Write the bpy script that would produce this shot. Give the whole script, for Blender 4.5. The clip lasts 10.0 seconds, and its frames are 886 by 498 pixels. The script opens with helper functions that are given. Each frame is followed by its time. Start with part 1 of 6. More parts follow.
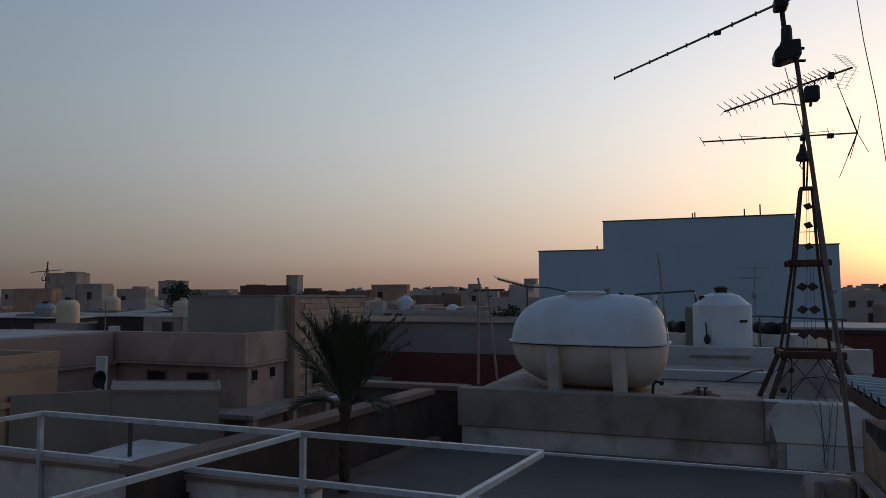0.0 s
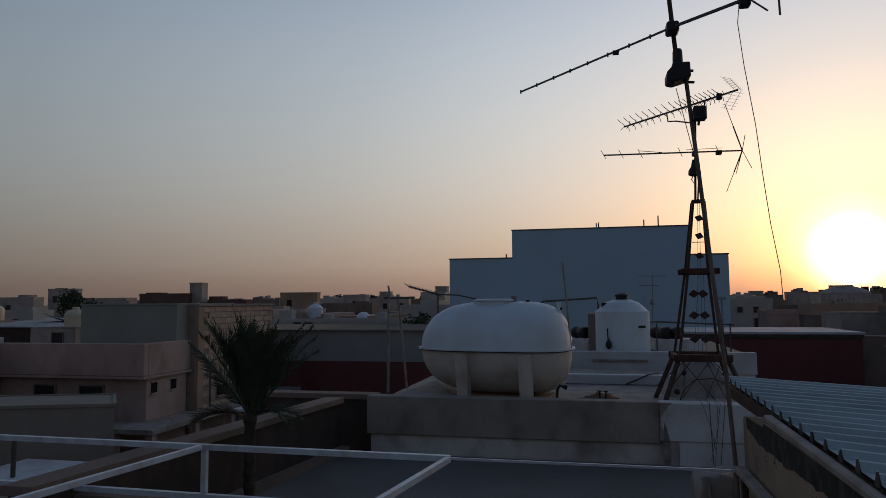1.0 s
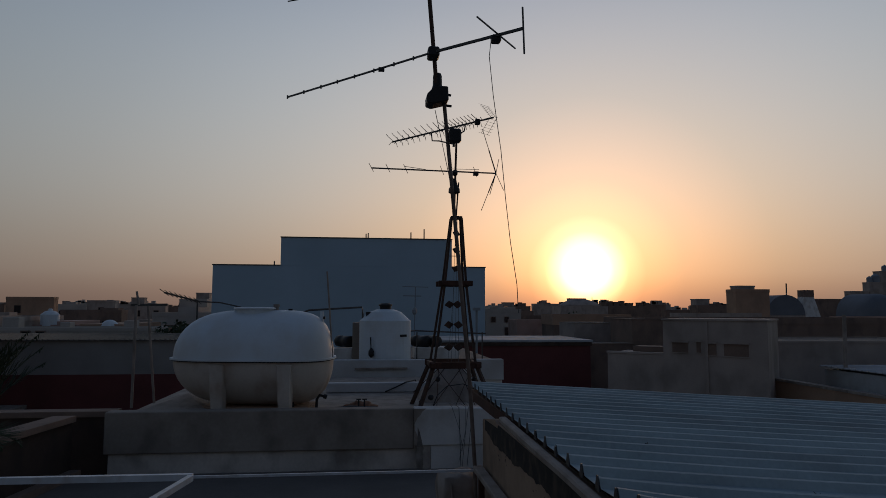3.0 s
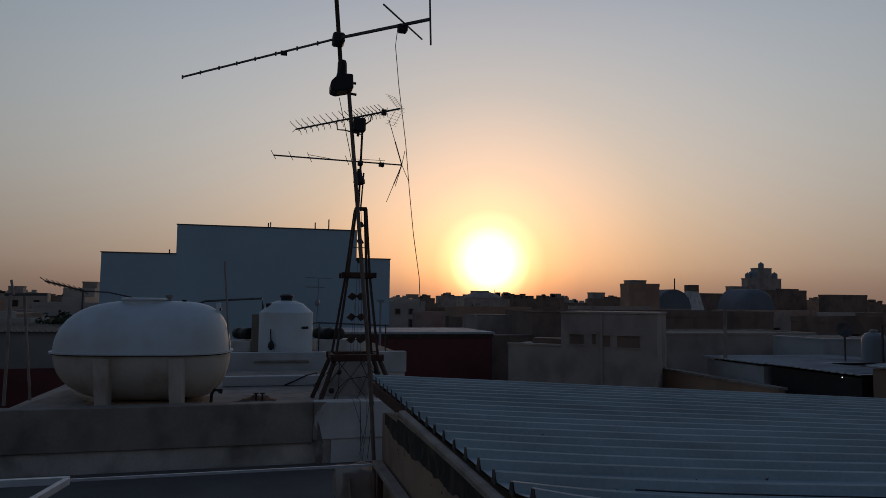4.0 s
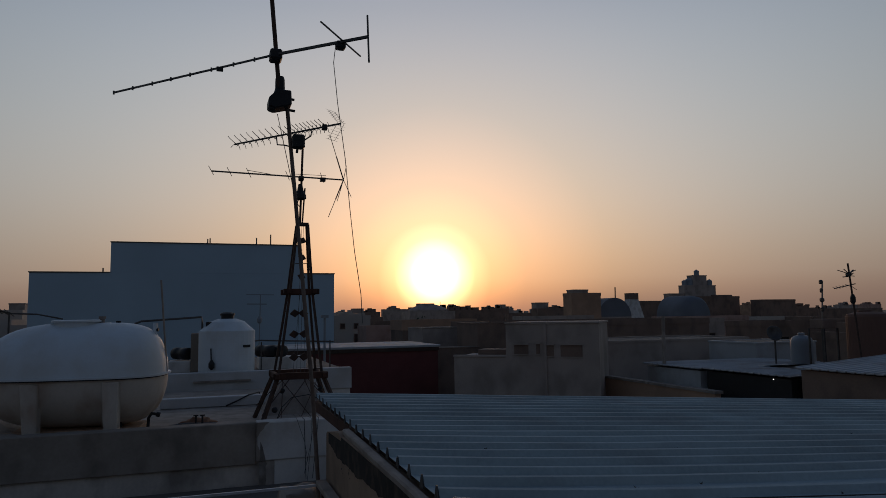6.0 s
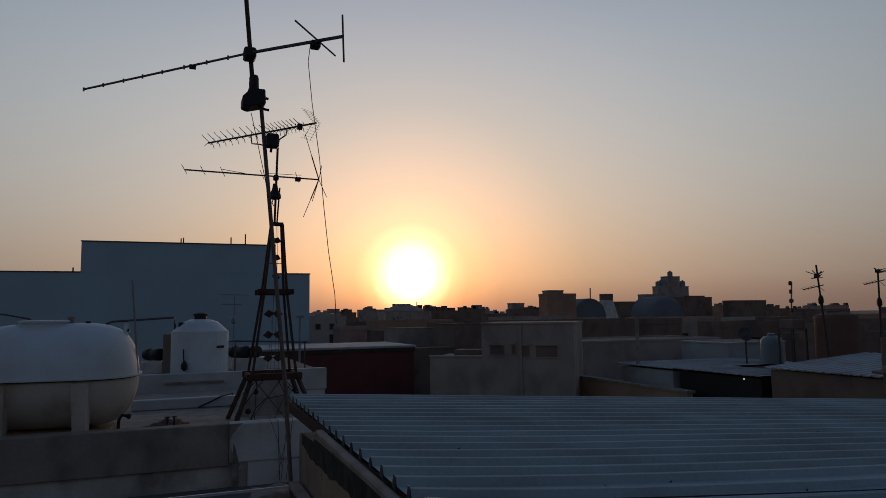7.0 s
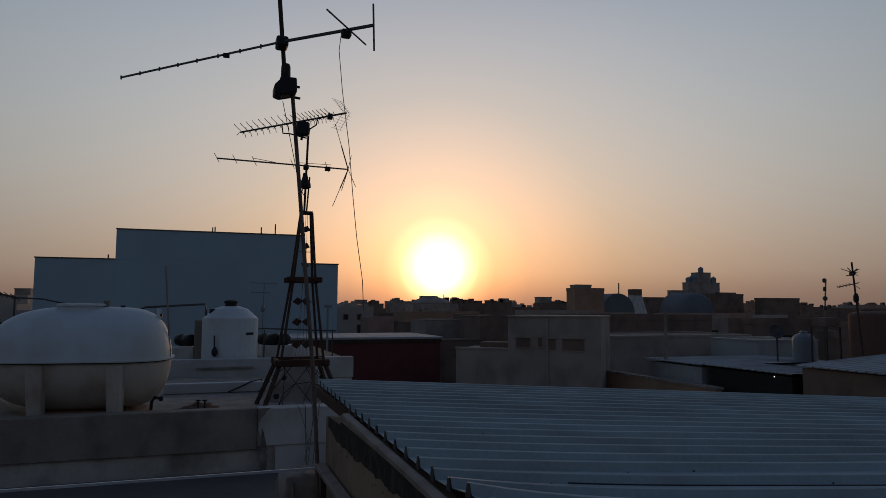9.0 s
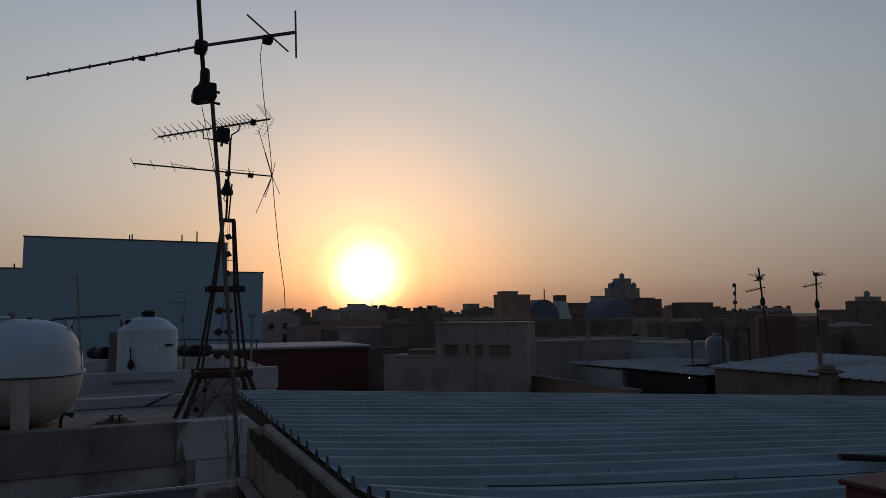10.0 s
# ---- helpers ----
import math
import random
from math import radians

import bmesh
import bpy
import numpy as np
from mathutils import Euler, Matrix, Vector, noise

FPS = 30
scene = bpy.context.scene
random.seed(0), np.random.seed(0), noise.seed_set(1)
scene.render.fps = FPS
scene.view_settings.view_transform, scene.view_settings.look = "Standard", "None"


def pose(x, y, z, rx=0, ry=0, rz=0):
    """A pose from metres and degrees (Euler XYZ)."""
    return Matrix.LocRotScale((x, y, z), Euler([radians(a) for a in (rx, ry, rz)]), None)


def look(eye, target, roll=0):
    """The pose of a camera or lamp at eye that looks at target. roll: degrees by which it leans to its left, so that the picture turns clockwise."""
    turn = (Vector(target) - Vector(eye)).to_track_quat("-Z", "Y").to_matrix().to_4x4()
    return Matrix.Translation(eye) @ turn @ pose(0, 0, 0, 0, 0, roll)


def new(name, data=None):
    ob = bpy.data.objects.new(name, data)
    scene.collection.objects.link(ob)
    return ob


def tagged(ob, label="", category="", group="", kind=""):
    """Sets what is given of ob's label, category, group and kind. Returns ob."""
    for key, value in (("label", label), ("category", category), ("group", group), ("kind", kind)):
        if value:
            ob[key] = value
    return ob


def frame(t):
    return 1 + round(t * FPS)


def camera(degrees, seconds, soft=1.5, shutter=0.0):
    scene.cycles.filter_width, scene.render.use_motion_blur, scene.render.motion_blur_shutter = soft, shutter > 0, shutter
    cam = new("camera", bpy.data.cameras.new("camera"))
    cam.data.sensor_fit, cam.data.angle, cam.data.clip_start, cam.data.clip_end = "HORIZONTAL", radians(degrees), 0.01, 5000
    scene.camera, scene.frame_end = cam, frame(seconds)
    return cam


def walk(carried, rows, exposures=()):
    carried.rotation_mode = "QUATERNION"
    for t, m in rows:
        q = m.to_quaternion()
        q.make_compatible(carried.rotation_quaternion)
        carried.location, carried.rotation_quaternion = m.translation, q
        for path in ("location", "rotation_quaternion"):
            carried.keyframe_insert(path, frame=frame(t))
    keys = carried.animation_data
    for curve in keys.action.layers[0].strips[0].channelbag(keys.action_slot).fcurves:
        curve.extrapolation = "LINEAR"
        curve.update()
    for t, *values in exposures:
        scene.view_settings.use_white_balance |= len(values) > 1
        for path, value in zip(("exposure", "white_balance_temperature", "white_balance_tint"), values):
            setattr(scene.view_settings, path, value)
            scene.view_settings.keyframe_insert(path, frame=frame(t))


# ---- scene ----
cam = camera(65.9, 10.0, soft=0.6)
PATH = [
    (0, (0.759, -0.147, 8.919), (0.086, 1.732, 9.051), -0.2),
    (0.5, (0.776, -0.18, 8.921), (0.198, 1.73, 9.051), -0.4),
    (1, (0.792, -0.176, 8.918), (0.367, 1.773, 9.071), -0.4),
    (1.5, (0.808, -0.165, 8.918), (0.54, 1.812, 9.061), -0.3),
    (2, (0.841, -0.183, 8.921), (0.74, 1.807, 9.083), -0.3),
    (2.5, (0.864, -0.164, 8.926), (0.959, 1.826, 9.095), -0.2),
    (3, (0.881, -0.169, 8.923), (1.116, 1.809, 9.1), 0.2),
    (3.2, (0.887, -0.166, 8.923), (1.178, 1.806, 9.0935), 0.3),
    (4.3, (0.92, -0.107, 8.934), (1.465, 1.811, 9.089), 0.2),
    (4.5, (0.925, -0.121, 8.933), (1.48, 1.793, 9.101), -0.2),
    (5, (0.943, -0.112, 8.936), (1.541, 1.788, 9.118), -0.5),
    (5.5, (0.936, -0.132, 8.949), (1.558, 1.757, 9.159), -0.7),
    (5.7, (0.927, -0.137, 8.951), (1.565, 1.749, 9.144), -0.8),
    (6.8, (0.94, -0.153, 8.951), (1.651, 1.705, 9.1475), -0.7),
    (7, (0.941, -0.154, 8.951), (1.665, 1.701, 9.143), -0.8),
    (7.5, (0.94, -0.154, 8.938), (1.674, 1.699, 9.106), -0.4),
    (8, (0.944, -0.159, 8.932), (1.617, 1.718, 9.087), 0.1),
    (8.5, (0.94, -0.164, 8.918), (1.585, 1.723, 9.06), 0.2),
    (9, (0.935, -0.19, 8.914), (1.583, 1.694, 9.085), 0.2),
    (9.5, (0.932, -0.206, 8.92), (1.675, 1.641, 9.119), 0.0),
    (10, (0.956, -0.236, 8.915), (1.797, 1.568, 9.107), -0.5),
]
EXPOSURES = [(0, 0.80), (0.5, 0.74), (1, 0.50), (1.5, 0.3), (2, 0.2), (2.5, 0.15), (3, 0.02), (4.5, 0.0), (10, 0.0)]
walk(cam, [(t, look(eye, target, roll)) for t, eye, target, roll in PATH], EXPOSURES)


def tone(r, g, b, k=1.0):
    """Linear values of an 8-bit colour."""
    return tuple(k * ((v / 255 + 0.055) / 1.055) ** 2.4 for v in (r, g, b))


SUN_POWER = 0.12
SKY_HEIGHT = [(0.0, tone(130, 103, 91)), (0.05, tone(150, 130, 118)), (0.16, tone(171, 165, 160)), (0.28, tone(168, 171, 174)), (0.42, tone(154, 163, 176)), (0.7, tone(100, 116, 146)), (1.0, tone(78, 95, 128))]
SKY_DIM = [(0.0, (1.0, 1.0, 1.0)), (0.12, (0.96, 1.02, 1.04)), (0.22, (0.69, 0.735, 0.765)), (0.35, (0.415, 0.468, 0.51)), (0.5, (0.197, 0.27, 0.325)), (0.7, (0.21, 0.25, 0.325)), (1.0, (0.225, 0.26, 0.335))]
SKY_REDDEN = [(0.0, (0.92, 0.62, 0.40)), (0.035, (0.97, 0.76, 0.56)), (0.12, (1.0, 1.0, 1.0)), (1.0, (1.0, 1.0, 1.0))]
SKY_GLOW = [(0.0, (6.0, 5.0, 3.2)), (0.05, (1.6, 1.25, 0.80)), (0.075, (0.82, 0.47, 0.24)), (0.105, (0.43, 0.195, 0.09)), (0.17, (0.18, 0.072, 0.048)), (0.32, (0.034, 0.014, 0.010)), (0.6, (0.010, 0.004, 0.003)), (1.0, (0, 0, 0))]

# ---- sky and sun ----
SUN = Vector((0.319, 0.946, 0.054)).normalized()
world = bpy.data.worlds.new("evening_sky")
scene.world = world
world.use_nodes = True
wt = world.node_tree
wt.nodes.clear()


def ramp_stops(node, stops):
    e = node.color_ramp.elements
    e[0].position, e[0].color = stops[0][0], (*stops[0][1], 1)
    e[1].position, e[1].color = stops[-1][0], (*stops[-1][1], 1)
    for p, c in stops[1:-1]:
        e.new(p).color = (*c, 1)


w_out = wt.nodes.new("ShaderNodeOutputWorld")
w_bg = wt.nodes.new("ShaderNodeBackground")
w_co = wt.nodes.new("ShaderNodeTexCoord")
w_sep = wt.nodes.new("ShaderNodeSeparateXYZ")
wt.links.new(w_co.outputs["Generated"], w_sep.inputs[0])
# haze colours by height over the horizon
w_el = wt.nodes.new("ShaderNodeValToRGB")
w_el.color_ramp.interpolation = "B_SPLINE"
ramp_stops(w_el, SKY_HEIGHT)
wt.links.new(w_sep.outputs["Z"], w_el.inputs[0])
# angle from the sun
w_dot = wt.nodes.new("ShaderNodeVectorMath")
w_dot.operation = "DOT_PRODUCT"
w_dot.inputs[1].default_value = SUN
wt.links.new(w_co.outputs["Generated"], w_dot.inputs[0])
w_ac = wt.nodes.new("ShaderNodeMath")
w_ac.operation = "ARCCOSINE"
wt.links.new(w_dot.outputs["Value"], w_ac.inputs[0])
w_ang = wt.nodes.new("ShaderNodeMath")
w_ang.operation = "DIVIDE"
w_ang.inputs[1].default_value = math.pi
wt.links.new(w_ac.outputs[0], w_ang.inputs[0])
# the sky dims away from the sun
w_dim = wt.nodes.new("ShaderNodeValToRGB")
w_dim.color_ramp.interpolation = "B_SPLINE"
ramp_stops(w_dim, SKY_DIM)
wt.links.new(w_ang.outputs[0], w_dim.inputs[0])
w_mul = wt.nodes.new("ShaderNodeMix")
w_mul.data_type, w_mul.blend_type = "RGBA", "MULTIPLY"
w_mul.inputs["Factor"].default_value = 1
wt.links.new(w_el.outputs[0], w_mul.inputs["A"])
wt.links.new(w_dim.outputs[0], w_mul.inputs["B"])
# aureole of the low sun in the dust
w_glow = wt.nodes.new("ShaderNodeValToRGB")
ramp_stops(w_glow, SKY_GLOW)
w_gl = wt.nodes.new("ShaderNodeMath")
w_gl.operation = "MULTIPLY"
w_gl.inputs[1].default_value = 4.0
wt.links.new(w_ang.outputs[0], w_gl.inputs[0])
wt.links.new(w_gl.outputs[0], w_glow.inputs[0])
# the dust reddens it towards the horizon
w_red = wt.nodes.new("ShaderNodeValToRGB")
ramp_stops(w_red, SKY_REDDEN)
wt.links.new(w_sep.outputs["Z"], w_red.inputs[0])
w_gr = wt.nodes.new("ShaderNodeMix")
w_gr.data_type, w_gr.blend_type = "RGBA", "MULTIPLY"
w_gr.inputs["Factor"].default_value = 1
wt.links.new(w_glow.outputs[0], w_gr.inputs["A"])
wt.links.new(w_red.outputs[0], w_gr.inputs["B"])
w_add = wt.nodes.new("ShaderNodeMix")
w_add.data_type, w_add.blend_type = "RGBA", "ADD"
w_add.inputs["Factor"].default_value = 1
wt.links.new(w_mul.outputs["Result"], w_add.inputs["A"])
wt.links.new(w_gr.outputs["Result"], w_add.inputs["B"])
# clear air above the dust
w_sky = wt.nodes.new("ShaderNodeTexSky")
w_sky.sky_type = "NISHITA"
w_sky.sun_disc = False
w_sky.sun_elevation = math.asin(SUN.z)
w_sky.sun_rotation = math.atan2(SUN.x, SUN.y)
w_sky.dust_density = 4.0
w_ns = wt.nodes.new("ShaderNodeMix")
w_ns.data_type, w_ns.blend_type = "RGBA", "ADD"
w_ns.inputs["Factor"].default_value = 0.02
wt.links.new(w_add.outputs["Result"], w_ns.inputs["A"])
wt.links.new(w_sky.outputs[0], w_ns.inputs["B"])
wt.links.new(w_ns.outputs["Result"], w_bg.inputs["Color"])
wt.links.new(w_bg.outputs[0], w_out.inputs["Surface"])

sun = new("sun", bpy.data.lights.new("sun", "SUN"))
sun.data.energy, sun.data.angle, sun.data.color = SUN_POWER, radians(0.6), (1.0, 0.55, 0.28)
sun.matrix_world = look((0, 0, 40), tuple(Vector((0, 0, 40)) - SUN))

# ---- materials ----


def mat(name, base, rough=0.8, metal=0.0, vary=0.25, size=1.5, bump=0.15, grain=25.0, stain=None, stain_amount=0.0, spec=0.3, stretch=(1, 1, 1), each=0.0, stain_at=(0.48, 0.66)):
    """A surface with grain and wide mottling; stain: colour of dirt in ragged streaks; each: difference from piece to piece."""
    m = bpy.data.materials.new(name)
    m.use_nodes = True
    t = m.node_tree
    b = t.nodes["Principled BSDF"]
    b.inputs["Roughness"].default_value, b.inputs["Metallic"].default_value = rough, metal
    b.inputs["Specular IOR Level"].default_value = spec
    co = t.nodes.new("ShaderNodeTexCoord")
    mp = t.nodes.new("ShaderNodeMapping")
    mp.inputs["Scale"].default_value = stretch
    t.links.new(co.outputs["Object"], mp.inputs[0])
    wide = t.nodes.new("ShaderNodeTexNoise")
    wide.inputs["Scale"].default_value, wide.inputs["Detail"].default_value = size, 6
    fine = t.nodes.new("ShaderNodeTexNoise")
    fine.inputs["Scale"].default_value, fine.inputs["Detail"].default_value = grain, 4
    t.links.new(mp.outputs[0], wide.inputs["Vector"])
    t.links.new(mp.outputs[0], fine.inputs["Vector"])
    mixn = t.nodes.new("ShaderNodeMath")
    mixn.operation = "MULTIPLY_ADD"
    mixn.inputs[1].default_value = 0.35
    t.links.new(fine.outputs[0], mixn.inputs[0])
    t.links.new(wide.outputs[0], mixn.inputs[2])
    r = t.nodes.new("ShaderNodeValToRGB")
    lo, hi = [max(0, c * (1 - vary)) for c in base], [min(1, c * (1 + vary * 0.7)) for c in base]
    ramp_stops(r, [(0.42, lo), (0.92, hi)])
    t.links.new(mixn.outputs[0], r.inputs[0])
    out = r.outputs[0]
    if stain:
        sn = t.nodes.new("ShaderNodeTexNoise")
        sn.inputs["Scale"].default_value, sn.inputs["Detail"].default_value = size * 1.7, 8
        mp2 = t.nodes.new("ShaderNodeMapping")
        mp2.inputs["Scale"].default_value, mp2.inputs["Location"].default_value = (1, 1, 0.7), (7, 3, 1)
        t.links.new(co.outputs["Object"], mp2.inputs[0])
        t.links.new(mp2.outputs[0], sn.inputs["Vector"])
        sr = t.nodes.new("ShaderNodeValToRGB")
        ramp_stops(sr, [(stain_at[0], (0, 0, 0)), (stain_at[1], (stain_amount,) * 3)])
        t.links.new(sn.outputs[0], sr.inputs[0])
        mx = t.nodes.new("ShaderNodeMix")
        mx.data_type = "RGBA"
        mx.inputs["B"].default_value = (*stain, 1)
        t.links.new(sr.outputs[0], mx.inputs["Factor"])
        t.links.new(out, mx.inputs["A"])
        out = mx.outputs["Result"]
    if each:
        oi = t.nodes.new("ShaderNodeObjectInfo")
        mr = t.nodes.new("ShaderNodeMapRange")
        mr.inputs["To Min"].default_value, mr.inputs["To Max"].default_value = 1 - each, 1 + each
        t.links.new(oi.outputs["Random"], mr.inputs["Value"])
        hv = t.nodes.new("ShaderNodeHueSaturation")
        t.links.new(mr.outputs[0], hv.inputs["Value"])
        t.links.new(out, hv.inputs["Color"])
        out = hv.outputs[0]
    t.links.new(out, b.inputs["Base Color"])
    rr = t.nodes.new("ShaderNodeMapRange")
    rr.inputs["To Min"].default_value, rr.inputs["To Max"].default_value = max(0.05, rough - 0.12), min(1, rough + 0.12)
    t.links.new(wide.outputs[0], rr.inputs["Value"])
    t.links.new(rr.outputs[0], b.inputs["Roughness"])
    if bump:
        bp = t.nodes.new("ShaderNodeBump")
        bp.inputs["Strength"].default_value, bp.inputs["Distance"].default_value = bump, 0.01
        t.links.new(mixn.outputs[0], bp.inputs["Height"])
        t.links.new(bp.outputs[0], b.inputs["Normal"])
    return m


SAND = mat("sandy_ground", (0.28, 0.21, 0.15), 0.95, size=0.15, vary=0.35)
CEMENT = mat("cement_plaster", (0.61, 0.555, 0.50), 0.9, size=1.2, stain=(0.12, 0.10, 0.085), stain_amount=0.6)
CEMENT_DARK = mat("weathered_dark_cement", (0.31, 0.265, 0.225), 0.92, size=1.4, stain=(0.12, 0.10, 0.085), stain_amount=0.5)
FLOOR_CEMENT = mat("roof_screed", (0.18, 0.155, 0.135), 0.9, size=0.8, stain=(0.14, 0.12, 0.10), stain_amount=0.6)
BROWN_WALL = mat("brown_render", (0.075, 0.05, 0.04), 0.92, size=1.6, stain=(0.04, 0.03, 0.027), stain_amount=0.6)
COPING = mat("coping_cement", (0.31, 0.265, 0.23), 0.9, size=2.5, stain=(0.16, 0.13, 0.11), stain_amount=0.6)
WHITEWASH = mat("whitewashed_plaster", (0.62, 0.61, 0.59), 0.85, size=1.3, vary=0.15, stain=(0.32, 0.28, 0.24), stain_amount=0.55)
WHITE_ROOF = mat("white_roof_coating", (0.50, 0.51, 0.52), 0.75, size=0.9, vary=0.15, stain=(0.38, 0.35, 0.32), stain_amount=0.5)
STAINED = mat("stained_beige_wall", (0.34, 0.24, 0.17), 0.92, size=1.1, stain=(0.09, 0.07, 0.055), stain_amount=0.6)
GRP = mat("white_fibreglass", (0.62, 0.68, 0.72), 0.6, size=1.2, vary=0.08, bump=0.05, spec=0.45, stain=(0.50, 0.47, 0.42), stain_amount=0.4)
GRP_LOWER = mat("brownish_fibreglass", (0.56, 0.50, 0.44), 0.6, size=1.5, vary=0.15, bump=0.08, stain=(0.34, 0.22, 0.15), stain_amount=0.6)
TAN_TANK = mat("tan_fibreglass", (0.58, 0.48, 0.34), 0.55, size=1.0, vary=0.1)
GREY_TANK = mat("grey_blue_tank", (0.24, 0.27, 0.30), 0.5, size=1.0, vary=0.12)
DULL_BLUE = mat("dull_blue_sheet", (0.16, 0.175, 0.2), 0.85, size=0.4, vary=0.25)
BROWN_TANK = mat("brown_tank", (0.17, 0.095, 0.072), 0.85, size=1.0, vary=0.12)
PAINTED_TUBE = mat("white_painted_tube", (0.52, 0.55, 0.58), 0.45, size=5, vary=0.15, spec=0.5, stain=(0.30, 0.20, 0.14), stain_amount=0.35)
RUST = mat("rusted_steel", (0.085, 0.058, 0.048), 0.8, 0.3, size=9, vary=0.5, stain=(0.12, 0.055, 0.03), stain_amount=0.5)
DARK_METAL = mat("dark_aluminium", (0.10, 0.095, 0.09), 0.5, 0.6, size=8, vary=0.3)
BLACK = mat("black_plastic", (0.02, 0.02, 0.022), 0.55, size=8, vary=0.3)
OLD_WOOD = mat("old_timber", (0.075, 0.036, 0.026), 0.85, size=5, vary=0.4, stretch=(1, 1, 0.2))
SHEET = mat("galvanised_sheet", (0.34, 0.41, 0.432), 0.72, 0.0, size=0.9, vary=0.28, bump=0.06, spec=0.12, grain=40.0, stain=(0.22, 0.22, 0.22), stain_amount=0.35, each=0.06)
SHEET_OLD = mat("old_metal_sheet", (0.38, 0.40, 0.42), 0.65, 0.1, size=0.6, vary=0.25, stain=(0.22, 0.18, 0.15), stain_amount=0.5)
RED = mat("dark_red_paint", (0.13, 0.038, 0.037), 0.65, size=0.7, vary=0.3)
GREY_SHED = mat("grey_sheet_wall", (0.26, 0.25, 0.24), 0.7, size=0.6, vary=0.2)
BLUE_WALL = mat("pale_blue_cladding", (0.42, 0.55, 0.64), 0.8, size=0.25, vary=0.1, bump=0.05)
PINK = mat("pink_render", (0.43, 0.295, 0.25), 0.92, size=0.7, vary=0.18, stain=(0.25, 0.15, 0.12), stain_amount=0.5)
# darker copy of pink_render, with the wing's shade put into the colour
PINK_SHADED = mat("shaded_pink_render", (0.33, 0.23, 0.195), 0.92, size=0.7, vary=0.18)
BEIGE = mat("beige_render", (0.40, 0.26, 0.18), 0.92, size=0.7, vary=0.2, stain=(0.26, 0.18, 0.13), stain_amount=0.5)
GREEN_GREY = mat("grey_green_render", (0.275, 0.265, 0.225), 0.92, size=0.6, vary=0.15)
GREY_RENDER = mat("grey_render", (0.40, 0.335, 0.295), 0.92, size=0.6, vary=0.2, stain=(0.17, 0.15, 0.13), stain_amount=0.5)
# tone shifted warmer: the sun's flare on far houses is put into it
DARK_RENDER = mat("brown_grey_render", (0.235, 0.165, 0.13), 0.92, size=0.6, vary=0.25, stain=(0.09, 0.07, 0.06), stain_amount=0.5)
PALE_RENDER = mat("pale_render", (0.44, 0.40, 0.36), 0.92, size=0.5, vary=0.2)
BLOCK = mat("sandstone_block", (0.46, 0.32, 0.24), 0.92, size=3.0, vary=0.2, each=0.08)
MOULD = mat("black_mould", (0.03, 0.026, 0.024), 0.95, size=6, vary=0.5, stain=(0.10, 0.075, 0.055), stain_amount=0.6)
DRIP = mat("drip_stained_plaster", (0.20, 0.175, 0.155), 0.92, size=4, vary=0.5, stain=(0.36, 0.34, 0.31), stain_amount=0.7)
OLD_STEEL = mat("weathered_brown_steel", (0.19, 0.145, 0.12), 0.75, 0.1, size=6, vary=0.4, stain=(0.09, 0.05, 0.035), stain_amount=0.5)
TAUPE = mat("taupe_render", (0.26, 0.22, 0.18), 0.92, size=0.9, vary=0.2, stain=(0.22, 0.17, 0.14), stain_amount=0.5)
RED_BROWN = mat("red_brown_render", (0.15, 0.085, 0.07), 0.92, size=0.5, vary=0.25)
MORTAR = mat("mortar", (0.33, 0.24, 0.185), 0.95, size=3.0)
GLASS = mat("dark_window_glass", (0.02, 0.022, 0.025), 0.2, size=1.0, vary=0.2, bump=0, spec=0.5)
FROND = mat("palm_leaf", (0.055, 0.07, 0.04), 0.8, size=3, vary=0.35, bump=0.05)
FROND_DRY = mat("dry_palm_leaf", (0.16, 0.12, 0.075), 0.8, size=3, vary=0.3)
TRUNK = mat("palm_trunk", (0.07, 0.05, 0.035), 0.95, size=9, vary=0.5, bump=0.6)
TREE_LEAF = mat("tree_leaf", (0.045, 0.06, 0.03), 0.7, size=2, vary=0.4)
CABLE = mat("grey_cable", (0.10, 0.10, 0.10), 0.6, size=9, vary=0.2)
TARP = mat("dusty_brown_cloth", (0.20, 0.10, 0.06), 0.95, size=4, vary=0.4)

# ---- builders ----
BASE = {}


def thing(name, at, label, category, group="", kind="", turn=0.0):
    ob = new(name)
    ob.empty_display_size = 0.2
    ob.matrix_world = pose(*at, 0, 0, turn)
    BASE[ob.name] = pose(*at, 0, 0, turn)
    return tagged(ob, label, category, group, kind)


def part(name, bm, material, parent=None, label="", smooth=False, local=False):
    """Links a bmesh, drawn in world coordinates (local: in its thing's own), as one mesh under its thing or part."""
    me = bpy.data.meshes.new(name)
    ob = new(name, me)
    if parent:
        ob.parent = parent
        BASE[ob.name] = BASE[parent.name]
        if not local:
            bm.transform(BASE[parent.name].inverted())
    else:
        BASE[ob.name] = Matrix.Identity(4)
    if smooth:
        for f in bm.faces:
            f.smooth = True
    bm.to_mesh(me)
    bm.free()
    me.materials.append(material)
    return tagged(ob, label)


